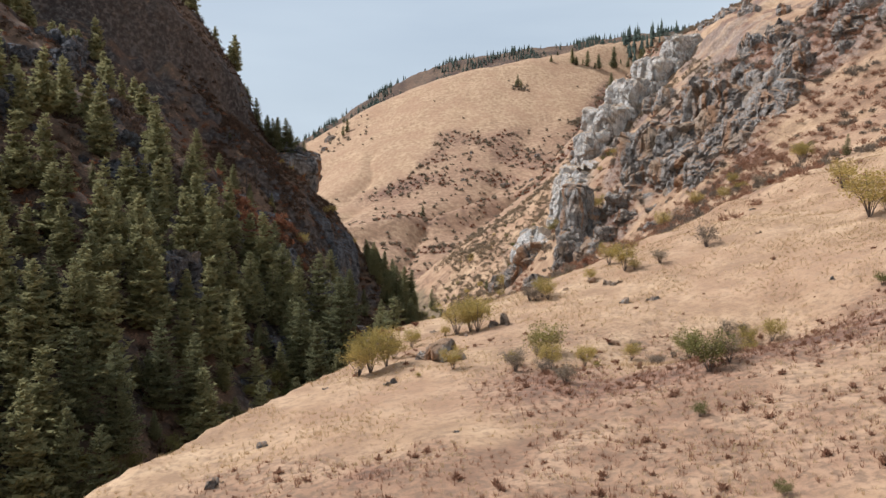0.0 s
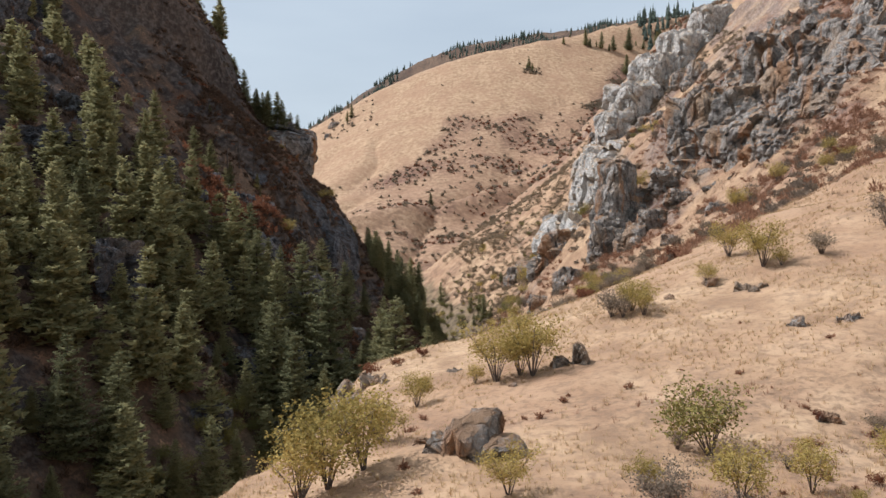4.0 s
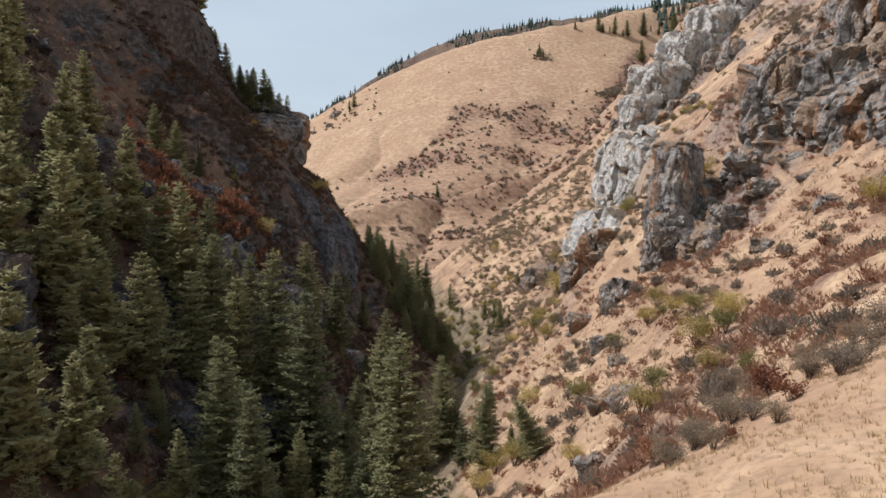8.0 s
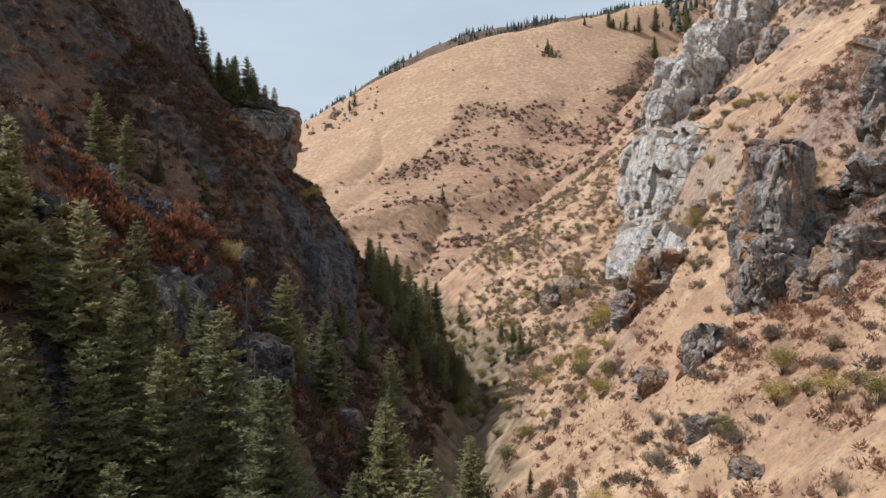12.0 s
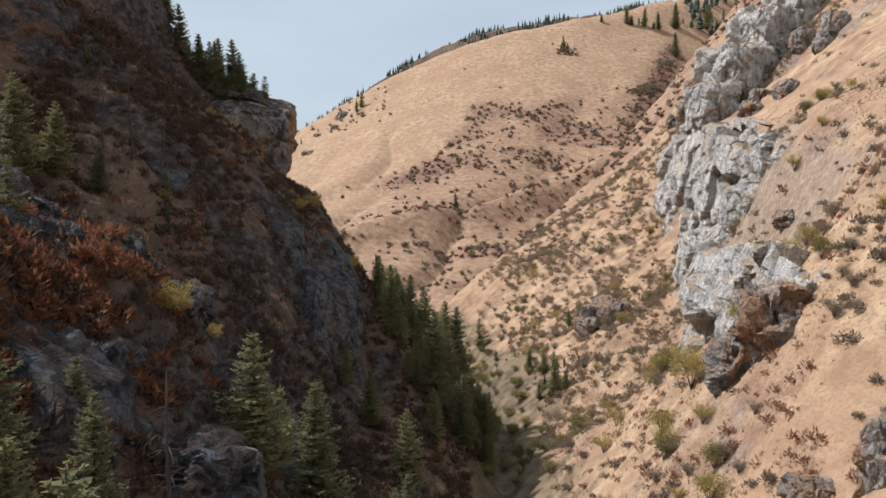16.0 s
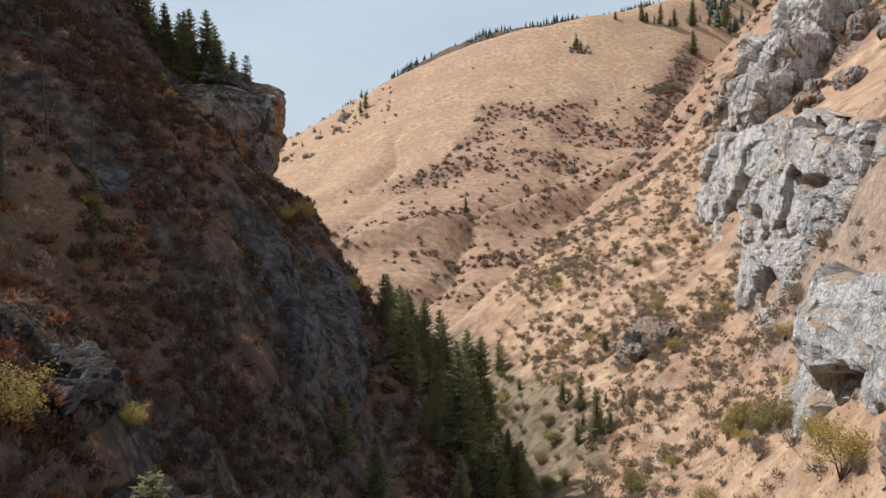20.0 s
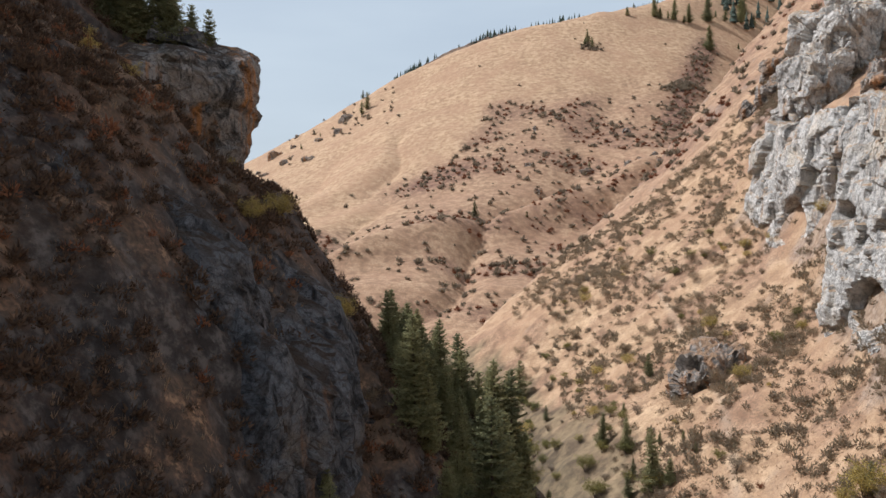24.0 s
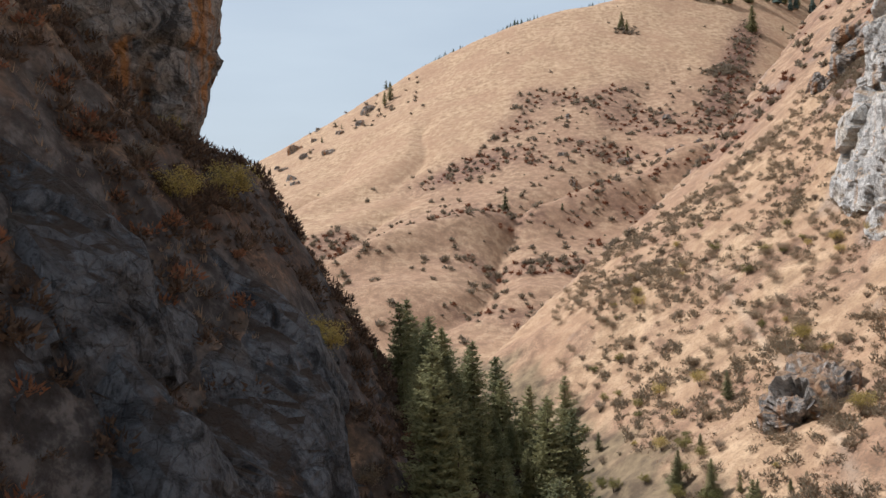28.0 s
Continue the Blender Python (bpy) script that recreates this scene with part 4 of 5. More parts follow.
wood = [p for p in wood if all((p[0] - a) ** 2 + (p[1] - b) ** 2 > 14 for a, b in taken)]
wood.sort(key=lambda p: abs(p[0] - float(creek_x(p[1]))) + rnd.uniform(0, 40) + (0 if p[1] > 90 else 30))
FAR_WOOD = scatter(260, (-150, -84, 330, 395), lambda x, y: (y > 352 + 0.35 * (x + 84)) * 0.7, 34, 5.0)[:60] + [p for p in wood[66:] if p[0] < -78 or p[1] < 75]
for x, y in wood[:66]:
    plant(FIRS, x, y, rnd.uniform(0.5, 1.0) if y < 235 else rnd.uniform(0.35, 0.65), rnd, used_firs, 0.04)
for n in range(20):
    x, y = rnd.uniform(-84, -62), rnd.uniform(355, 362)
    plant(FIRS, x, y, rnd.uniform(0.4, 0.72), rnd, used_firs, label="fir on the brow above the overhanging cliff")
for x, y, low, tip in ((-63.9, 352, 88, 108.8), (-68, 353, 90, 106), (-72.5, 353, 95, 109), (-74.4, 352, 96, 107), (-70, 351, 92, 102.5), (-61.6, 351, 87, 101), (-59.2, 351, 86.5, 100), (-66.5, 350, 89, 102), (-65, 354, 88, 105), (-78, 350, 96, 112), (-71, 349, 90, 106), (-69.5, 347, 89, 101), (-64, 348, 87, 102), (-67, 356, 89, 108), (-73.5, 348, 91, 103), (-62.5, 354, 86.5, 105), (-75.5, 354, 93, 110)):
    plant(FIRS, x, y, (tip + 2.5 - low) / 20, rnd, used_firs, sink=1.0, label="fir on the brow above the overhanging cliff", z=low)
for n in range(32):
    y = rnd.uniform(320, 362)
    plant(FIRS, rnd.uniform(-28, -6), y, rnd.uniform(0.35, 0.65), rnd, used_firs, label="dark fir on the shaded nose of the ridge")
for x, y, h in ((-32, 264.6, 12), (-33.1, 247, 11), (-28.3, 251, 10), (-20.7, 274, 13), (-17.6, 307.4, 13), (-8.3, 354.8, 14), (-33.2, 299.9, 12), (-22.9, 317.7, 14), (-12.4, 353.8, 12), (-33.6, 275.9, 12), (-17.3, 311.9, 11), (-11.7, 347.3, 12), (-6.3, 356, 12), (-34.2, 304.7, 11), (-21, 346.3, 14), (-56.6, 278.6, 7), (-39.7, 251.2, 8), (-70.7, 262, 13.5), (-67.9, 266.8, 11), (-36.4, 207.8, 9.7), (-60.7, 206.6, 12.6), (-63.3, 270.3, 12.5), (-62.3, 201.3, 9.8), (-51.9, 185.7, 9)):
    plant(FIRS, x, y, h / 16.5, rnd, used_firs, label="fir on the shaded slope above the creek")
for x, y in scatter(700, (-85, -24, 92, 168), lambda x, y: (zone(x, y) < -6) * 0.5, 36, 5.2)[:32]:
    plant(FIRS, x, y, rnd.uniform(0.5, 0.95), rnd, used_firs, label="fir at the foot of the wooded slope")
for n in range(60):
    x, y = rnd.uniform(-35, -14), rnd.uniform(346, 374)
    tall = min(max(53 - 0.75 * max(x + 30, 0) + rnd.uniform(-6, 0) - float(ground_z(x, y)), 5.0), 21.0)
    plant(FIRS, x, y, tall / 20, rnd, used_firs, label="dark fir on the shaded nose of the ridge")
for n in range(26):
    x, y = rnd.uniform(-38, -27), rnd.uniform(338, 360)
    tall = min(52 - rnd.uniform(0, 3) - float(ground_z(x, y)), 12.0)
    if tall > 4:
        plant(FIRS, x, y, tall / 20, rnd, used_firs, label="dark fir on the shaded nose of the ridge")
for x, y, h in ((22.7, 428, 7.5), (-6.4, 468, 21), (-15.9, 455, 17.7), (10.4, 385, 11.5), (12.4, 377, 13.3), (15, 375, 12), (20.4, 378, 5), (31.4, 335, 5), (7.6, 405, 7.7), (11.1, 395, 7.3), (14.3, 416, 5.6), (14.8, 392.5, 5.3), (16.5, 389.6, 6.2), (20.1, 385.6, 4.7), (-24.9, 506, 11.9), (-0.9, 444, 7.8), (8.5, 380, 9)):
    plant(FIRS, x, y, h / 20, rnd, used_firs, label="young fir on the creek flat")
lone = plant(FIRS[2:3], 6.2, 172, 0.88, rnd, used_firs, sink=0.6, label="leaning fir at the edge of the creek")
lone.rotation_mode = "XYZ"
lone.rotation_euler = (0.05, -0.44, 0)
for x, y, h in ((88, 1004, 20), (94, 1000, 29), (91, 1008, 24), (138, 1062, 22), (166, 1066, 21), (171, 1064, 26), (179, 1066, 23), (184, 1064, 24), (194, 1062, 20), (200, 1064, 22), (220, 1073, 29), (206, 1016, 25), (209, 1020, 19), (232, 1086, 20), (241, 1084, 24), (252, 1092, 25), (262, 1100, 26), (268, 1112, 30), (277, 1106, 26), (-117, 1010, 19), (-121, 1004, 14), (150, 1090, 7), (-125, 1046, 16), (-160, 1000, 13), (-175, 985, 10), (240, 1040, 14), (60, 620, 7), (95, 640, 8), (-17.5, 724, 11), (11.9, 701, 9), (62, 800, 7), (160, 905, 8)):
    plant(FIRS, x, y, h / 20, rnd, used_firs, label="lone dark fir on the far golden hill")
snag_trunk, snag_branches = snag_meshes(9)
SNAGS = [thing("dead_snag", "bare grey dead tree among the firs", "dead tree", "snags", (("trunk", snag_trunk, SILVER, ""), ("branch", snag_branches, SILVER, "")))]
used_snags = set()
for x, y, s in ((-26, 190, 1.6), (-64, 284, 0.7), (-61, 288, 0.6), (-30, 205, 0.9), (-66, 278, 0.8)):
    plant(SNAGS, x, y, s, rnd, used_snags)

# ---- shrubs ----
SHRUBS, BARES, GREENS = [], [], []
for n in range(3):
    stems, leaves = shrub_meshes(500 + n, 3.3, 2800, 0.088, 9 + n)
    SHRUBS.append(thing("leafy_shrub", "yellowing many-stemmed shrub in dry grass", "shrub", "shrubs on the slopes", (("stem", stems, TWIG, ""), ("foliage", leaves, YELLOW_LEAF, ""))))
    stems, leaves = shrub_meshes(520 + n, 2.6, 1500, 0.09, 18, 0.62)
    BARES.append(thing("twiggy_shrub", "grey-brown half-bare shrub on the slope", "shrub", "shrubs on the slopes", (("stem", stems, TWIG, ""), ("foliage", leaves, BRUSH, ""))))
    stems, leaves = shrub_meshes(540 + n, 4.2, 2800, 0.12, 9, 0.6)
    GREENS.append(thing("creekside_shrub", "green-yellow leafy shrub by the creek", "shrub", "shrubs by the creek", (("stem", stems, TWIG, ""), ("foliage", leaves, GREEN_LEAF, ""))))
RUSTS = []
for n in range(2):
    stems, leaves = shrub_meshes(560 + n, 1.7, 900, 0.11, 10, 0.75)
    RUSTS.append(thing("rust_red_shrub", "rust-red autumn shrub on the slope", "shrub", "shrubs on the slopes", (("stem", stems, TWIG, ""), ("foliage", leaves, RUST_LEAF, ""))))
used = set()
rnd = random.Random(33)
for x, y, s, kind in (
    (3.6, 87, 1.09, SHRUBS), (1.5, 86.9, 0.94, SHRUBS), (2.9, 87.6, 0.79, SHRUBS), (-6.3, 70.9, 1.15, SHRUBS), (-5, 72.5, 0.97, SHRUBS), (-7.2, 69.5, 0.79, SHRUBS), (-4.6, 76.9, 0.64, SHRUBS), (9.2, 70.8, 0.74, GREENS),
    (0.8, 67.3, 0.52, SHRUBS), (5.7, 64, 0.69, BARES), (7.7, 62.7, 0.69, BARES), (5.7, 66.9, 0.61, SHRUBS), (8.6, 57.8, 0.62, BARES), (18, 55.5, 0.67, GREENS), (19.6, 56.4, 0.77, BARES), (21.1, 70.3, 0.64, GREENS),
    (28.2, 70.7, 0.55, SHRUBS), (26.6, 71.5, 0.48, SHRUBS), (25.6, 73.8, 0.85, BARES), (14.8, 47.2, 0.36, GREENS), (21.6, 98.4, 0.91, SHRUBS), (22.7, 97.6, 0.70, SHRUBS), (25.8, 98.2, 1.19, BARES), (32.3, 101.5, 1.50, BARES),
    (58.7, 163, 1.15, SHRUBS), (58.6, 154.4, 1.54, BARES), (56.4, 117, 1.09, SHRUBS), (50.3, 97.4, 1.52, SHRUBS), (53, 99, 1.21, SHRUBS), (12, 94.4, 0.58, SHRUBS), (10.7, 95, 0.69, BARES), (-3.2, 85.1, 0.55, SHRUBS),
    (37.9, 71.1, 0.40, GREENS), (14.9, 35.6, 0.26, GREENS), (10.1, 95.8, 1.04, BARES), (11.5, 95.8, 0.64, SHRUBS), (17.6, 98.3, 0.42, SHRUBS), (20.9, 103.5, 0.76, SHRUBS), (-3, 89.2, 0.27, SHRUBS), (0.2, 87.3, 0.33, SHRUBS),
    (3.9, 97, 0.52, SHRUBS), (-7, 96.5, 0.65, RUSTS), (-5.3, 99.2, 0.65, RUSTS), (-3.4, 100.6, 0.71, RUSTS), (-2, 66.4, 0.24, SHRUBS), (47.7, 179.8, 1.09, SHRUBS), (-50, 106, 1.43, GREENS), (-48, 110, 1.19, GREENS),
    (-46.5, 116.4, 1.05, GREENS), (-37, 133, 1.14, GREENS), (-34, 138, 0.98, GREENS), (-31.4, 148.7, 0.83, GREENS), (-29.7, 156, 1.00, GREENS),
):
    plant(kind, x, y, s, rnd, used, 0.08, 0.1)
plant(FIRS, 70.6, 145, 0.36, rnd, used_firs, label="small dark fir on the grass slope")
for x, y in scatter(90, (8, 27, 64, 74), lambda x, y: 0.8 + 0 * x, 54, 1.5)[:24]:
    plant(rnd.choice((BARES, BARES, SHRUBS, RUSTS, BARES)), x, y, rnd.uniform(0.3, 0.62), rnd, used, 0.1, 0.08)
for x, y in scatter(300, (-75, -18, 40, 150), lambda x, y: (zone(x, y) > -14) * (zone(x, y) < 16) * 0.9, 55, 2.6)[:60]:
    plant(GREENS, x, y, rnd.uniform(0.7, 1.5), rnd, used, 0.08, 0.1)
for x, y in scatter(900, (-72, -22, 60, 165), lambda x, y: (zone(x, y) > -18) * (zone(x, y) < 2) * 0.8, 61, 2.6)[:90]:
    plant(GREENS, x, y, rnd.uniform(0.6, 1.3), rnd, used, 0.08, 0.1, label="dark green leafy shrub by the creek")
for x, y in scatter(400, (-22, 26, 340, 470), lambda x, y: (np.abs(zone(x, y) - 4) < 20) * 0.6, 56, 3.0)[:80]:
    plant(rnd.choice((GREENS, GREENS, BARES, SHRUBS)), x, y, rnd.uniform(0.5, 1.1), rnd, used, 0.08, 0.1)
for x, y in scatter(900, (-60, 34, 60, 480), lambda x, y: np.exp(-((zone(x, y) - 1) / 8) ** 2) * 0.6, 51, 3.0)[:70]:
    plant(GREENS, x, y, rnd.uniform(0.6, 1.3), rnd, used, 0.08, 0.1)
for x, y in scatter(2600, (5, 75, 130, 470), lambda x, y: (zone(x, y) > 9) * np.clip(0.25 + 0.7 * fbm(x, y, 14, 3, 97), 0, 1), 52, 2.6)[:140]:
    kind = rnd.choice((BARES, BARES, BARES, SHRUBS, RUSTS, BARES))
    plant(kind, x, y, rnd.uniform(0.5, 1.15), rnd, used, 0.1, 0.1)
for x, y in scatter(500, (-8, 30, 116, 215), lambda x, y: (zone(x, y) > 4) * (x < 12 + 0.28 * (y - 116)) * 0.6, 62, 2.8)[:70]:
    plant(rnd.choice((BARES, BARES, RUSTS, SHRUBS, BARES, GREENS)), x, y, rnd.uniform(0.5, 1.1), rnd, used, 0.1, 0.1)
for n in range(26):
    y = rnd.uniform(112, 124)
    plant(rnd.choice((BARES, BARES, RUSTS)), 4 + 0.9 * (y - 110) + rnd.uniform(-4, 6), y, rnd.uniform(0.6, 1.1), rnd, used, 0.1, 0.1)
for x, y, h in ((1, 203, 11), (-3, 199, 13), (3.5, 186, 9), (0, 190, 12), (4, 176, 8), (-4, 214, 12), (2, 226, 10)):
    plant(FIRS, x, y, h / 20, rnd, used_firs, label="fir beside the creek")
for x, y in scatter(900, (12, 46, 236, 345), lambda x, y: (zone(x, y) > 12) * ramp(fbm(x, y, 12, 3, 109) + 0.5 * np.exp(-((x - 24) / 9) ** 2), 0.1, 0.6), 58, 2.4)[:60]:
    plant(rnd.choice((BARES, BARES, GREENS, SHRUBS)), x, y, rnd.uniform(0.7, 1.5), rnd, used, 0.1, 0.1)
for x, y in scatter(1200, (0, 80, 345, 520), lambda x, y: (zone(x, y) > 8) * np.clip(0.3 + 0.6 * fbm(x, y, 18, 3, 110), 0, 1), 60, 3.4)[:90]:
    kind = rnd.choice((BARES, BARES, SHRUBS, GREENS))
    plant(kind, x, y, rnd.uniform(0.7, 1.6) * (1.0 if kind is BARES else 0.7), rnd, used, 0.1, 0.1)
for x, y in scatter(2200, (-90, -15, 90, 350), lambda x, y: (zone(x, y) < -10) * np.clip(0.2 + 0.7 * fbm(x, y, 16, 3, 98), 0, 1) * (1 + (y > 225)), 53, 2.8)[:120]:
    kind = rnd.choice((BARES, BARES, RUSTS, RUSTS, BARES, SHRUBS))
    plant(kind, x, y, rnd.uniform(0.5, 1.05), rnd, used, 0.1, 0.1)


# ---- what nobody could count ----
def joined(name, models, spots, sizes, seed, label, category, material):
    """Many small plants as one mesh."""
    r = np.random.RandomState(seed)
    data = []
    for me in models:
        co = np.zeros(len(me.vertices) * 3)
        me.vertices.foreach_get("co", co)
        data.append((co.reshape(-1, 3), np.array([tuple(p.vertices) for p in me.polygons])))
    xs, ys = np.array(spots).T
    zs = ground_z(xs, ys)
    allv, allf, n = [], [], 0
    for x, y, z in zip(xs, ys, zs):
        co, fa = data[r.randint(len(data))]
        t, s = r.uniform(0, 6.28), r.uniform(*sizes)
        c, q = math.cos(t) * s, math.sin(t) * s
        allv.append(np.stack([co[:, 0] * c - co[:, 1] * q + x, co[:, 0] * q + co[:, 1] * c + y, co[:, 2] * s * r.uniform(0.8, 1.2) + z - 0.05], -1))
        allf.append(fa + n)
        n += len(co)
    v, f = np.concatenate(allv), np.concatenate(allf)
    me = bpy.data.meshes.new(name)
    me.vertices.add(len(v))
    me.vertices.foreach_set("co", v.astype(np.float32).ravel())
    me.loops.add(f.size)
    me.loops.foreach_set("vertex_index", f.astype(np.int32).ravel())
    me.polygons.add(len(f))
    me.polygons.foreach_set("loop_start", np.arange(0, f.size, f.shape[1], dtype=np.int32))
    me.update(calc_edges=True)
    me.materials.append(material)
    return tagged(new(name, me), label, category, kind="stuff")


BUSHES = [brush_mesh(600 + n, 1.3, 250, 0.95, 0.16) for n in range(5)]
ROUGH = [brush_mesh(610 + n, 1.3, 84, 0.9, 0.22) for n in range(4)]
SMALL = [brush_mesh(620 + n, 1.3, 44, 0.8, 0.42) for n in range(4)]
TUFTS = []
for n in range(4):
    r9 = random.Random(640 + n)
    v, f = [], []
    for k in range(8):
        t, lean = r9.uniform(0, 6.28), r9.uniform(0.1, 0.55)
        o = Vector((math.cos(t), math.sin(t), 0))
        w = Vector((-o.y, o.x, 0)) * 0.024
        b = o * r9.uniform(0, 0.14)
        m = len(v)
        v.extend((tuple(b - w), tuple(b + w), tuple(b + o * lean * 0.5 + Vector((0, 0, r9.uniform(0.14, 0.34))))))
        f.append((m, m + 1, m + 2))
    TUFTS.append(soup("tuft", v, f))
right_brush = scatter(34000, (4, 150, 130, 560), lambda x, y: (zone(x, y) > 6) * np.clip(0.12 + 0.5 * fbm(x, y, 9, 4, 101) + 0.2 * (y > 340) + 0.4 * crag_zone(x, y), 0, 1) * (1 - 0.97 * (x > 64) * (y > 285) * (y < 484) * (x < 138)), 61)
joined("near_hillside_brush", BUSHES, [p for p in right_brush[:13500] if p[1] < 320][:1300], (0.5, 1.7), 62, "grey-brown and olive brush on the open slope", "brush", BRUSH)
joined("hillside_brush", ROUGH, [p for p in right_brush[:13500] if p[1] >= 320][:5200], (0.5, 1.9), 62, "grey-brown and olive brush dotting the open slope", "brush", BRUSH)
bank_brush = scatter(12000, (-4, 130, 118, 300), lambda x, y: (zone(x, y) > 5) * np.clip(0.07 + 0.8 * rust_mask(x, y), 0, 1), 77)
joined("rusty_brush", ROUGH, bank_brush[:3600], (0.4, 1.4), 78, "brown-red dried brush on the open slope", "brush", WEED)
slope_shrubs = scatter(2400, (-6, 84, 350, 560), lambda x, y: (zone(x, y) > 8) * np.clip(0.25 + 0.7 * fbm(x, y, 18, 3, 110), 0, 1) * (1 - 0.95 * (x > 62) * (y < 484)), 96, 2.6)
joined("slope_shrubs", [c.data for ob in BARES for c in ob.children if c.name.startswith("foliage")], slope_shrubs[:430], (0.5, 1.4), 97, "grey-brown shrubs dotting the slope across the creek", "shrub", BRUSH)
left_brush = scatter(24000, (-170, -8, 40, 370), lambda x, y: (zone(x, y) < -8) * np.clip(0.3 + 0.6 * fbm(x, y, 18, 4, 102), 0, 1), 63)
near_left = scatter(16000, (-80, -10, 215, 366), lambda x, y: (zone(x, y) < -8) * np.clip(0.6 + 0.6 * fbm(x, y, 10, 4, 111), 0, 1), 95)
joined("near_undergrowth", ROUGH, near_left[:7000], (0.4, 1.5), 94, "dull brown undergrowth on the rocky shaded slope", "brush", SHADE_BRUSH)
joined("undergrowth", ROUGH, [p for p in left_brush[:4800] if p[1] <= 225 or p[0] <= -75], (0.7, 1.8), 64, "dull brown undergrowth between the firs", "brush", SHADE_BRUSH)
clearing = scatter(2600, (-66, -36, 198, 256), lambda x, y: np.exp(-((x + 48) / 8) ** 2 - ((y - 222) / 14) ** 2) * 0.9, 57)
joined("clearing_brush", ROUGH, clearing[:650], (0.6, 1.9), 58, "bright rust-red brush in a clearing of the wooded slope", "brush", RUST_LEAF)
straw_left = scatter(30000, (-80, -14, 205, 350), lambda x, y: (zone(x, y) < -8) * ramp(fbm(x, y, 13, 4, 108), 0.0, 0.5), 59)
joined("shaded_bunch_grass", TUFTS, straw_left[:3200], (1.2, 2.4), 60, "clumps of straw-coloured grass on the rocky shaded slope", "grass", WEED_GRASS)
red_brush = scatter(5000, (-130, -8, 40, 350), lambda x, y: (zone(x, y) < -8) * np.clip(-0.15 + 0.9 * fbm(x, y, 26, 3, 103), 0, 1), 65)
joined("red_undergrowth", ROUGH, red_brush[:600], (0.6, 1.5), 66, "rust-red autumn undergrowth on the shaded slope", "brush", RUST_LEAF)
far_brush = scatter(26000, (-260, 330, 545, 1060), lambda x, y: np.clip(0.004 + 0.6 * rust_mask(x, y) ** 2, 0, 1), 67)
far_brush = far_brush[:7600] + scatter(600, (135, 185, 905, 960), lambda x, y: np.exp(-((x - 160) / 16) ** 2 - ((y - 936 - 0.4 * (x - 160)) / 7) ** 2), 83) + scatter(160, (-150, -90, 960, 1040), lambda x, y: 0.3 + 0 * x, 84) + scatter(60, (84, 104, 994, 1010), lambda x, y: 0.5 + 0 * x, 85)
joined("far_hill_brush", SMALL, far_brush, (0.9, 2.9), 68, "dark scrub in the gullies of the far hill", "brush", BRUSH)
red_far = scatter(9000, (-200, 300, 560, 1000), lambda x, y: 0.5 * (rust_mask(x, y) > 0.55), 69)
joined("far_hill_red_brush", SMALL, red_far[:2200], (0.9, 2.2), 70, "red-brown scrub in the gullies of the far hill", "brush", RUST_LEAF)
far_firs = []
r8 = random.Random(5)
for n in range(3):
    v, f = [], []
    for k in range(9):
        z, rad = 1.5 + 1.7 * k, (3.5 - 0.36 * k) * r8.uniform(0.75, 1.2)
        m = len(v)
        v.append((0, 0, z + 3.6))
        for q in range(6):
            t = q * 1.047 + r8.uniform(-0.3, 0.3)
            v.append((math.cos(t) * rad * r8.uniform(0.7, 1.2), math.sin(t) * rad * r8.uniform(0.7, 1.2), z - r8.uniform(0, 0.8)))
        f.extend((m, m + 1 + q, m + 1 + (q + 1) % 6) for q in range(6))
    far_firs.append(soup("far_fir", v, f))
near_firs = [fir_meshes(460 + n, 20.0, 0.26, 20, 0.05, 0.03, 1.5)[1] for n in range(3)]
near_wood = [p for p in wood[66:] if p[0] >= -78 and 75 <= p[1] < 200][:70]
joined("wooded_slope", near_firs, near_wood, (0.5, 0.95), 44, "close-standing green firs on the wooded slope", "forest", NEEDLES)
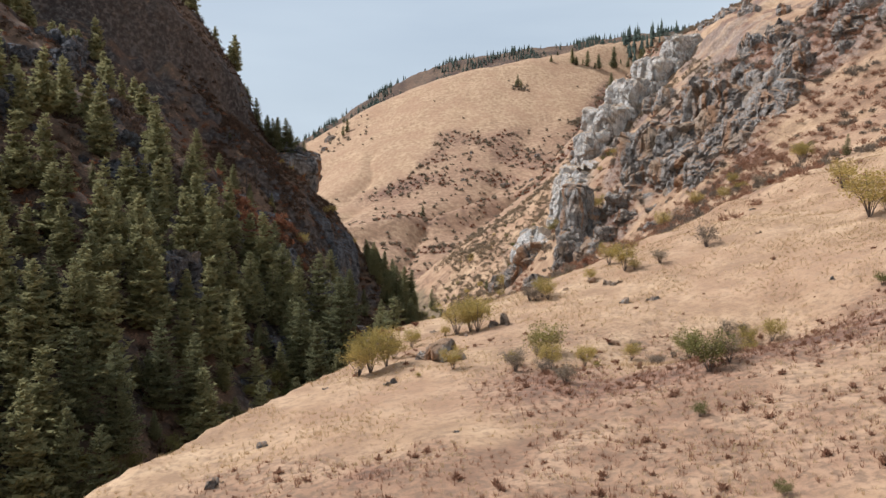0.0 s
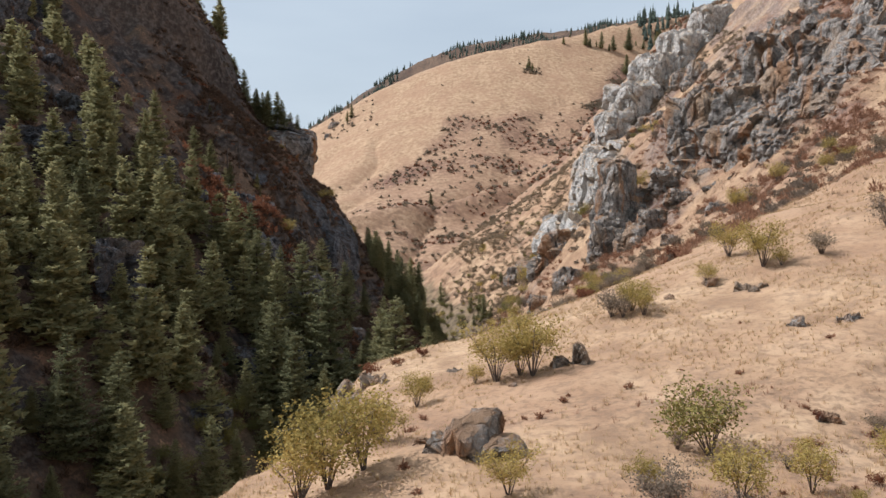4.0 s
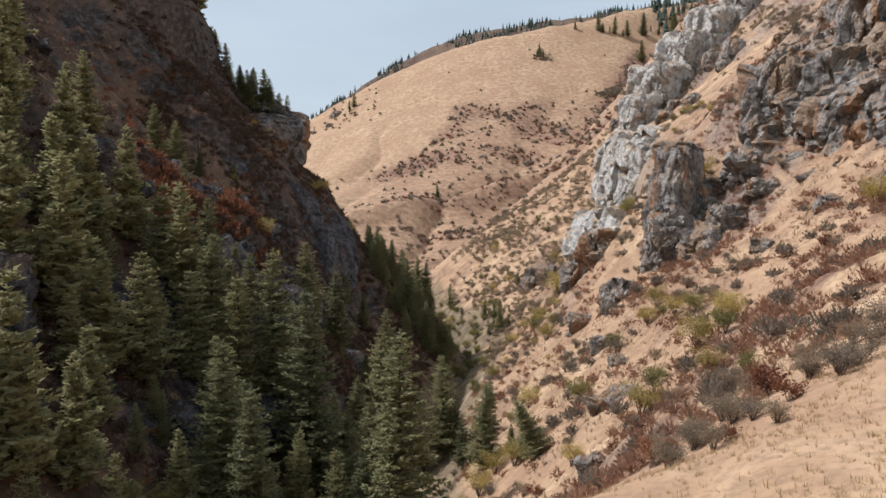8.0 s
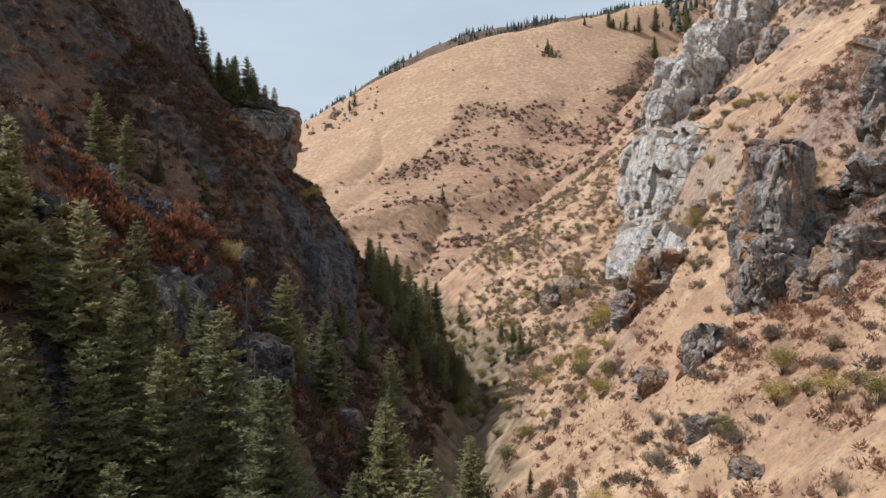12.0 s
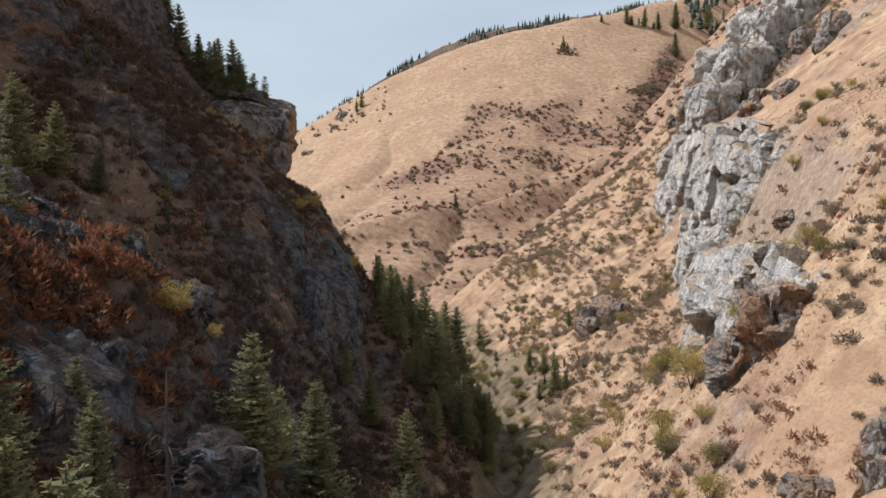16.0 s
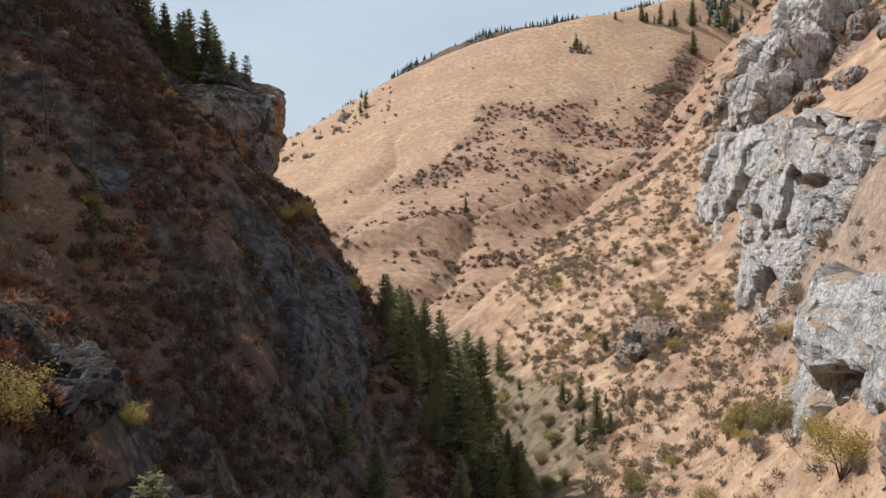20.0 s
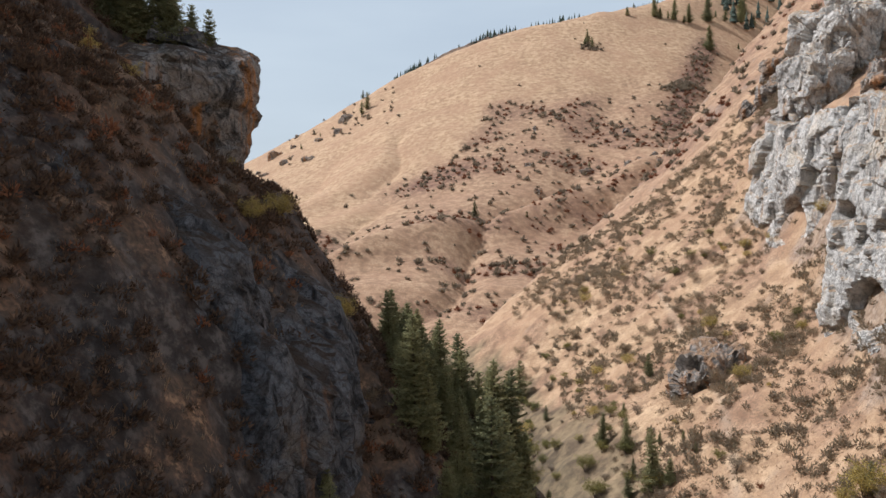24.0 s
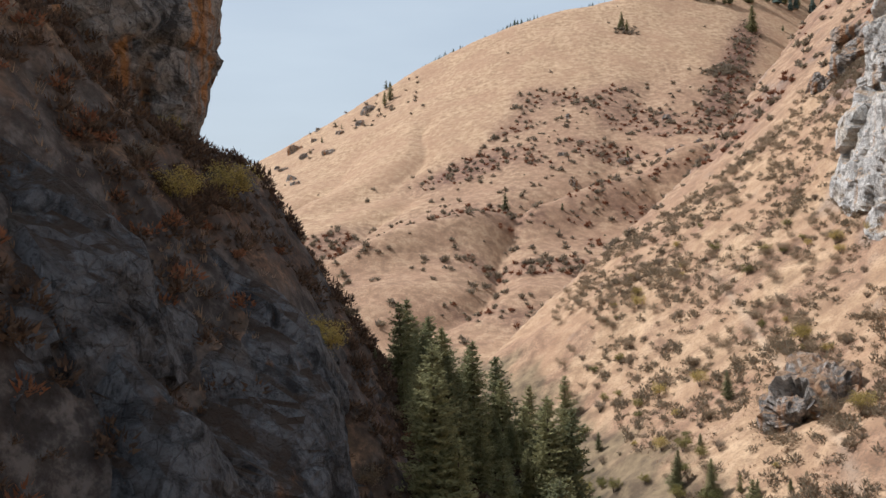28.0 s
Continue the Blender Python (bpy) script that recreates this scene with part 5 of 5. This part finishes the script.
thin_firs = [fir_meshes(450 + n, 20.0, 0.26, 13, 0.05, 0.0, 2.6)[1] for n in range(3)]
joined("slope_forest", thin_firs, FAR_WOOD[:310], (0.35, 0.72), 43, "dark green firs scattered up the shaded mountainside", "forest", NEEDLES)
hill_wood = scatter(900, (245, 430, 1075, 1260), lambda x, y: 0.5 + 0 * x, 41, 7.0)
joined("hilltop_stand", far_firs, hill_wood[:95], (1.0, 1.6), 42, "dark fir stand on the far hilltop", "forest", HAZY_FAR_FIR)
ridge_wood = scatter(9000, (-420, 900, 1500, 1720), lambda x, y: np.clip(0.35 + 1.3 * fbm(x, y, 60, 3, 105), 0.02, 1), 71)
joined("ridge_forest", far_firs, ridge_wood[:2000], (0.4, 0.8), 72, "dark fir forest along the distant ridge", "forest", HAZY_FAR_FIR)

near_grass = scatter(170000, (-26, 75, 28, 135), lambda x, y: np.clip(0.5 + 0.8 * fbm(x, y, 3.5, 3, 106), 0, 1) * (zone(x, y) > 12) * (1 - 0.8 * rust_mask(x, y)), 73)
joined("dry_grass", TUFTS, near_grass[:42000], (0.4, 1.05), 74, "tufts of dry golden grass on the near slope", "grass", STRAW)
slope_grass = scatter(40000, (4, 80, 125, 430), lambda x, y: (zone(x, y) > 7) * np.clip(0.45 + 0.9 * fbm(x, y, 5, 3, 107), 0, 1) * (steepness(x, y) < 1.6), 79)
joined("slope_grass", TUFTS, slope_grass[:14000], (1.0, 2.1), 80, "clumps of dry bunch grass on the open slope", "grass", WEED_GRASS)
rusty_grass = scatter(40000, (-20, 60, 36, 100), lambda x, y: np.clip(rust_mask(x, y) - 0.2, 0, 1), 81)
joined("rusty_grass", TUFTS, rusty_grass[:9000], (0.6, 1.3), 82, "rust-brown dried grass in the hollow of the near slope", "grass", WEED)
near_brush = scatter(5000, (-20, 60, 36, 90), lambda x, y: np.clip(0.75 * rust_mask(x, y) + 0.03, 0, 1), 75)
joined("dry_weeds", SMALL, near_brush[:420], (0.15, 0.4), 76, "brown dried weeds on the near slope", "brush", WEED)
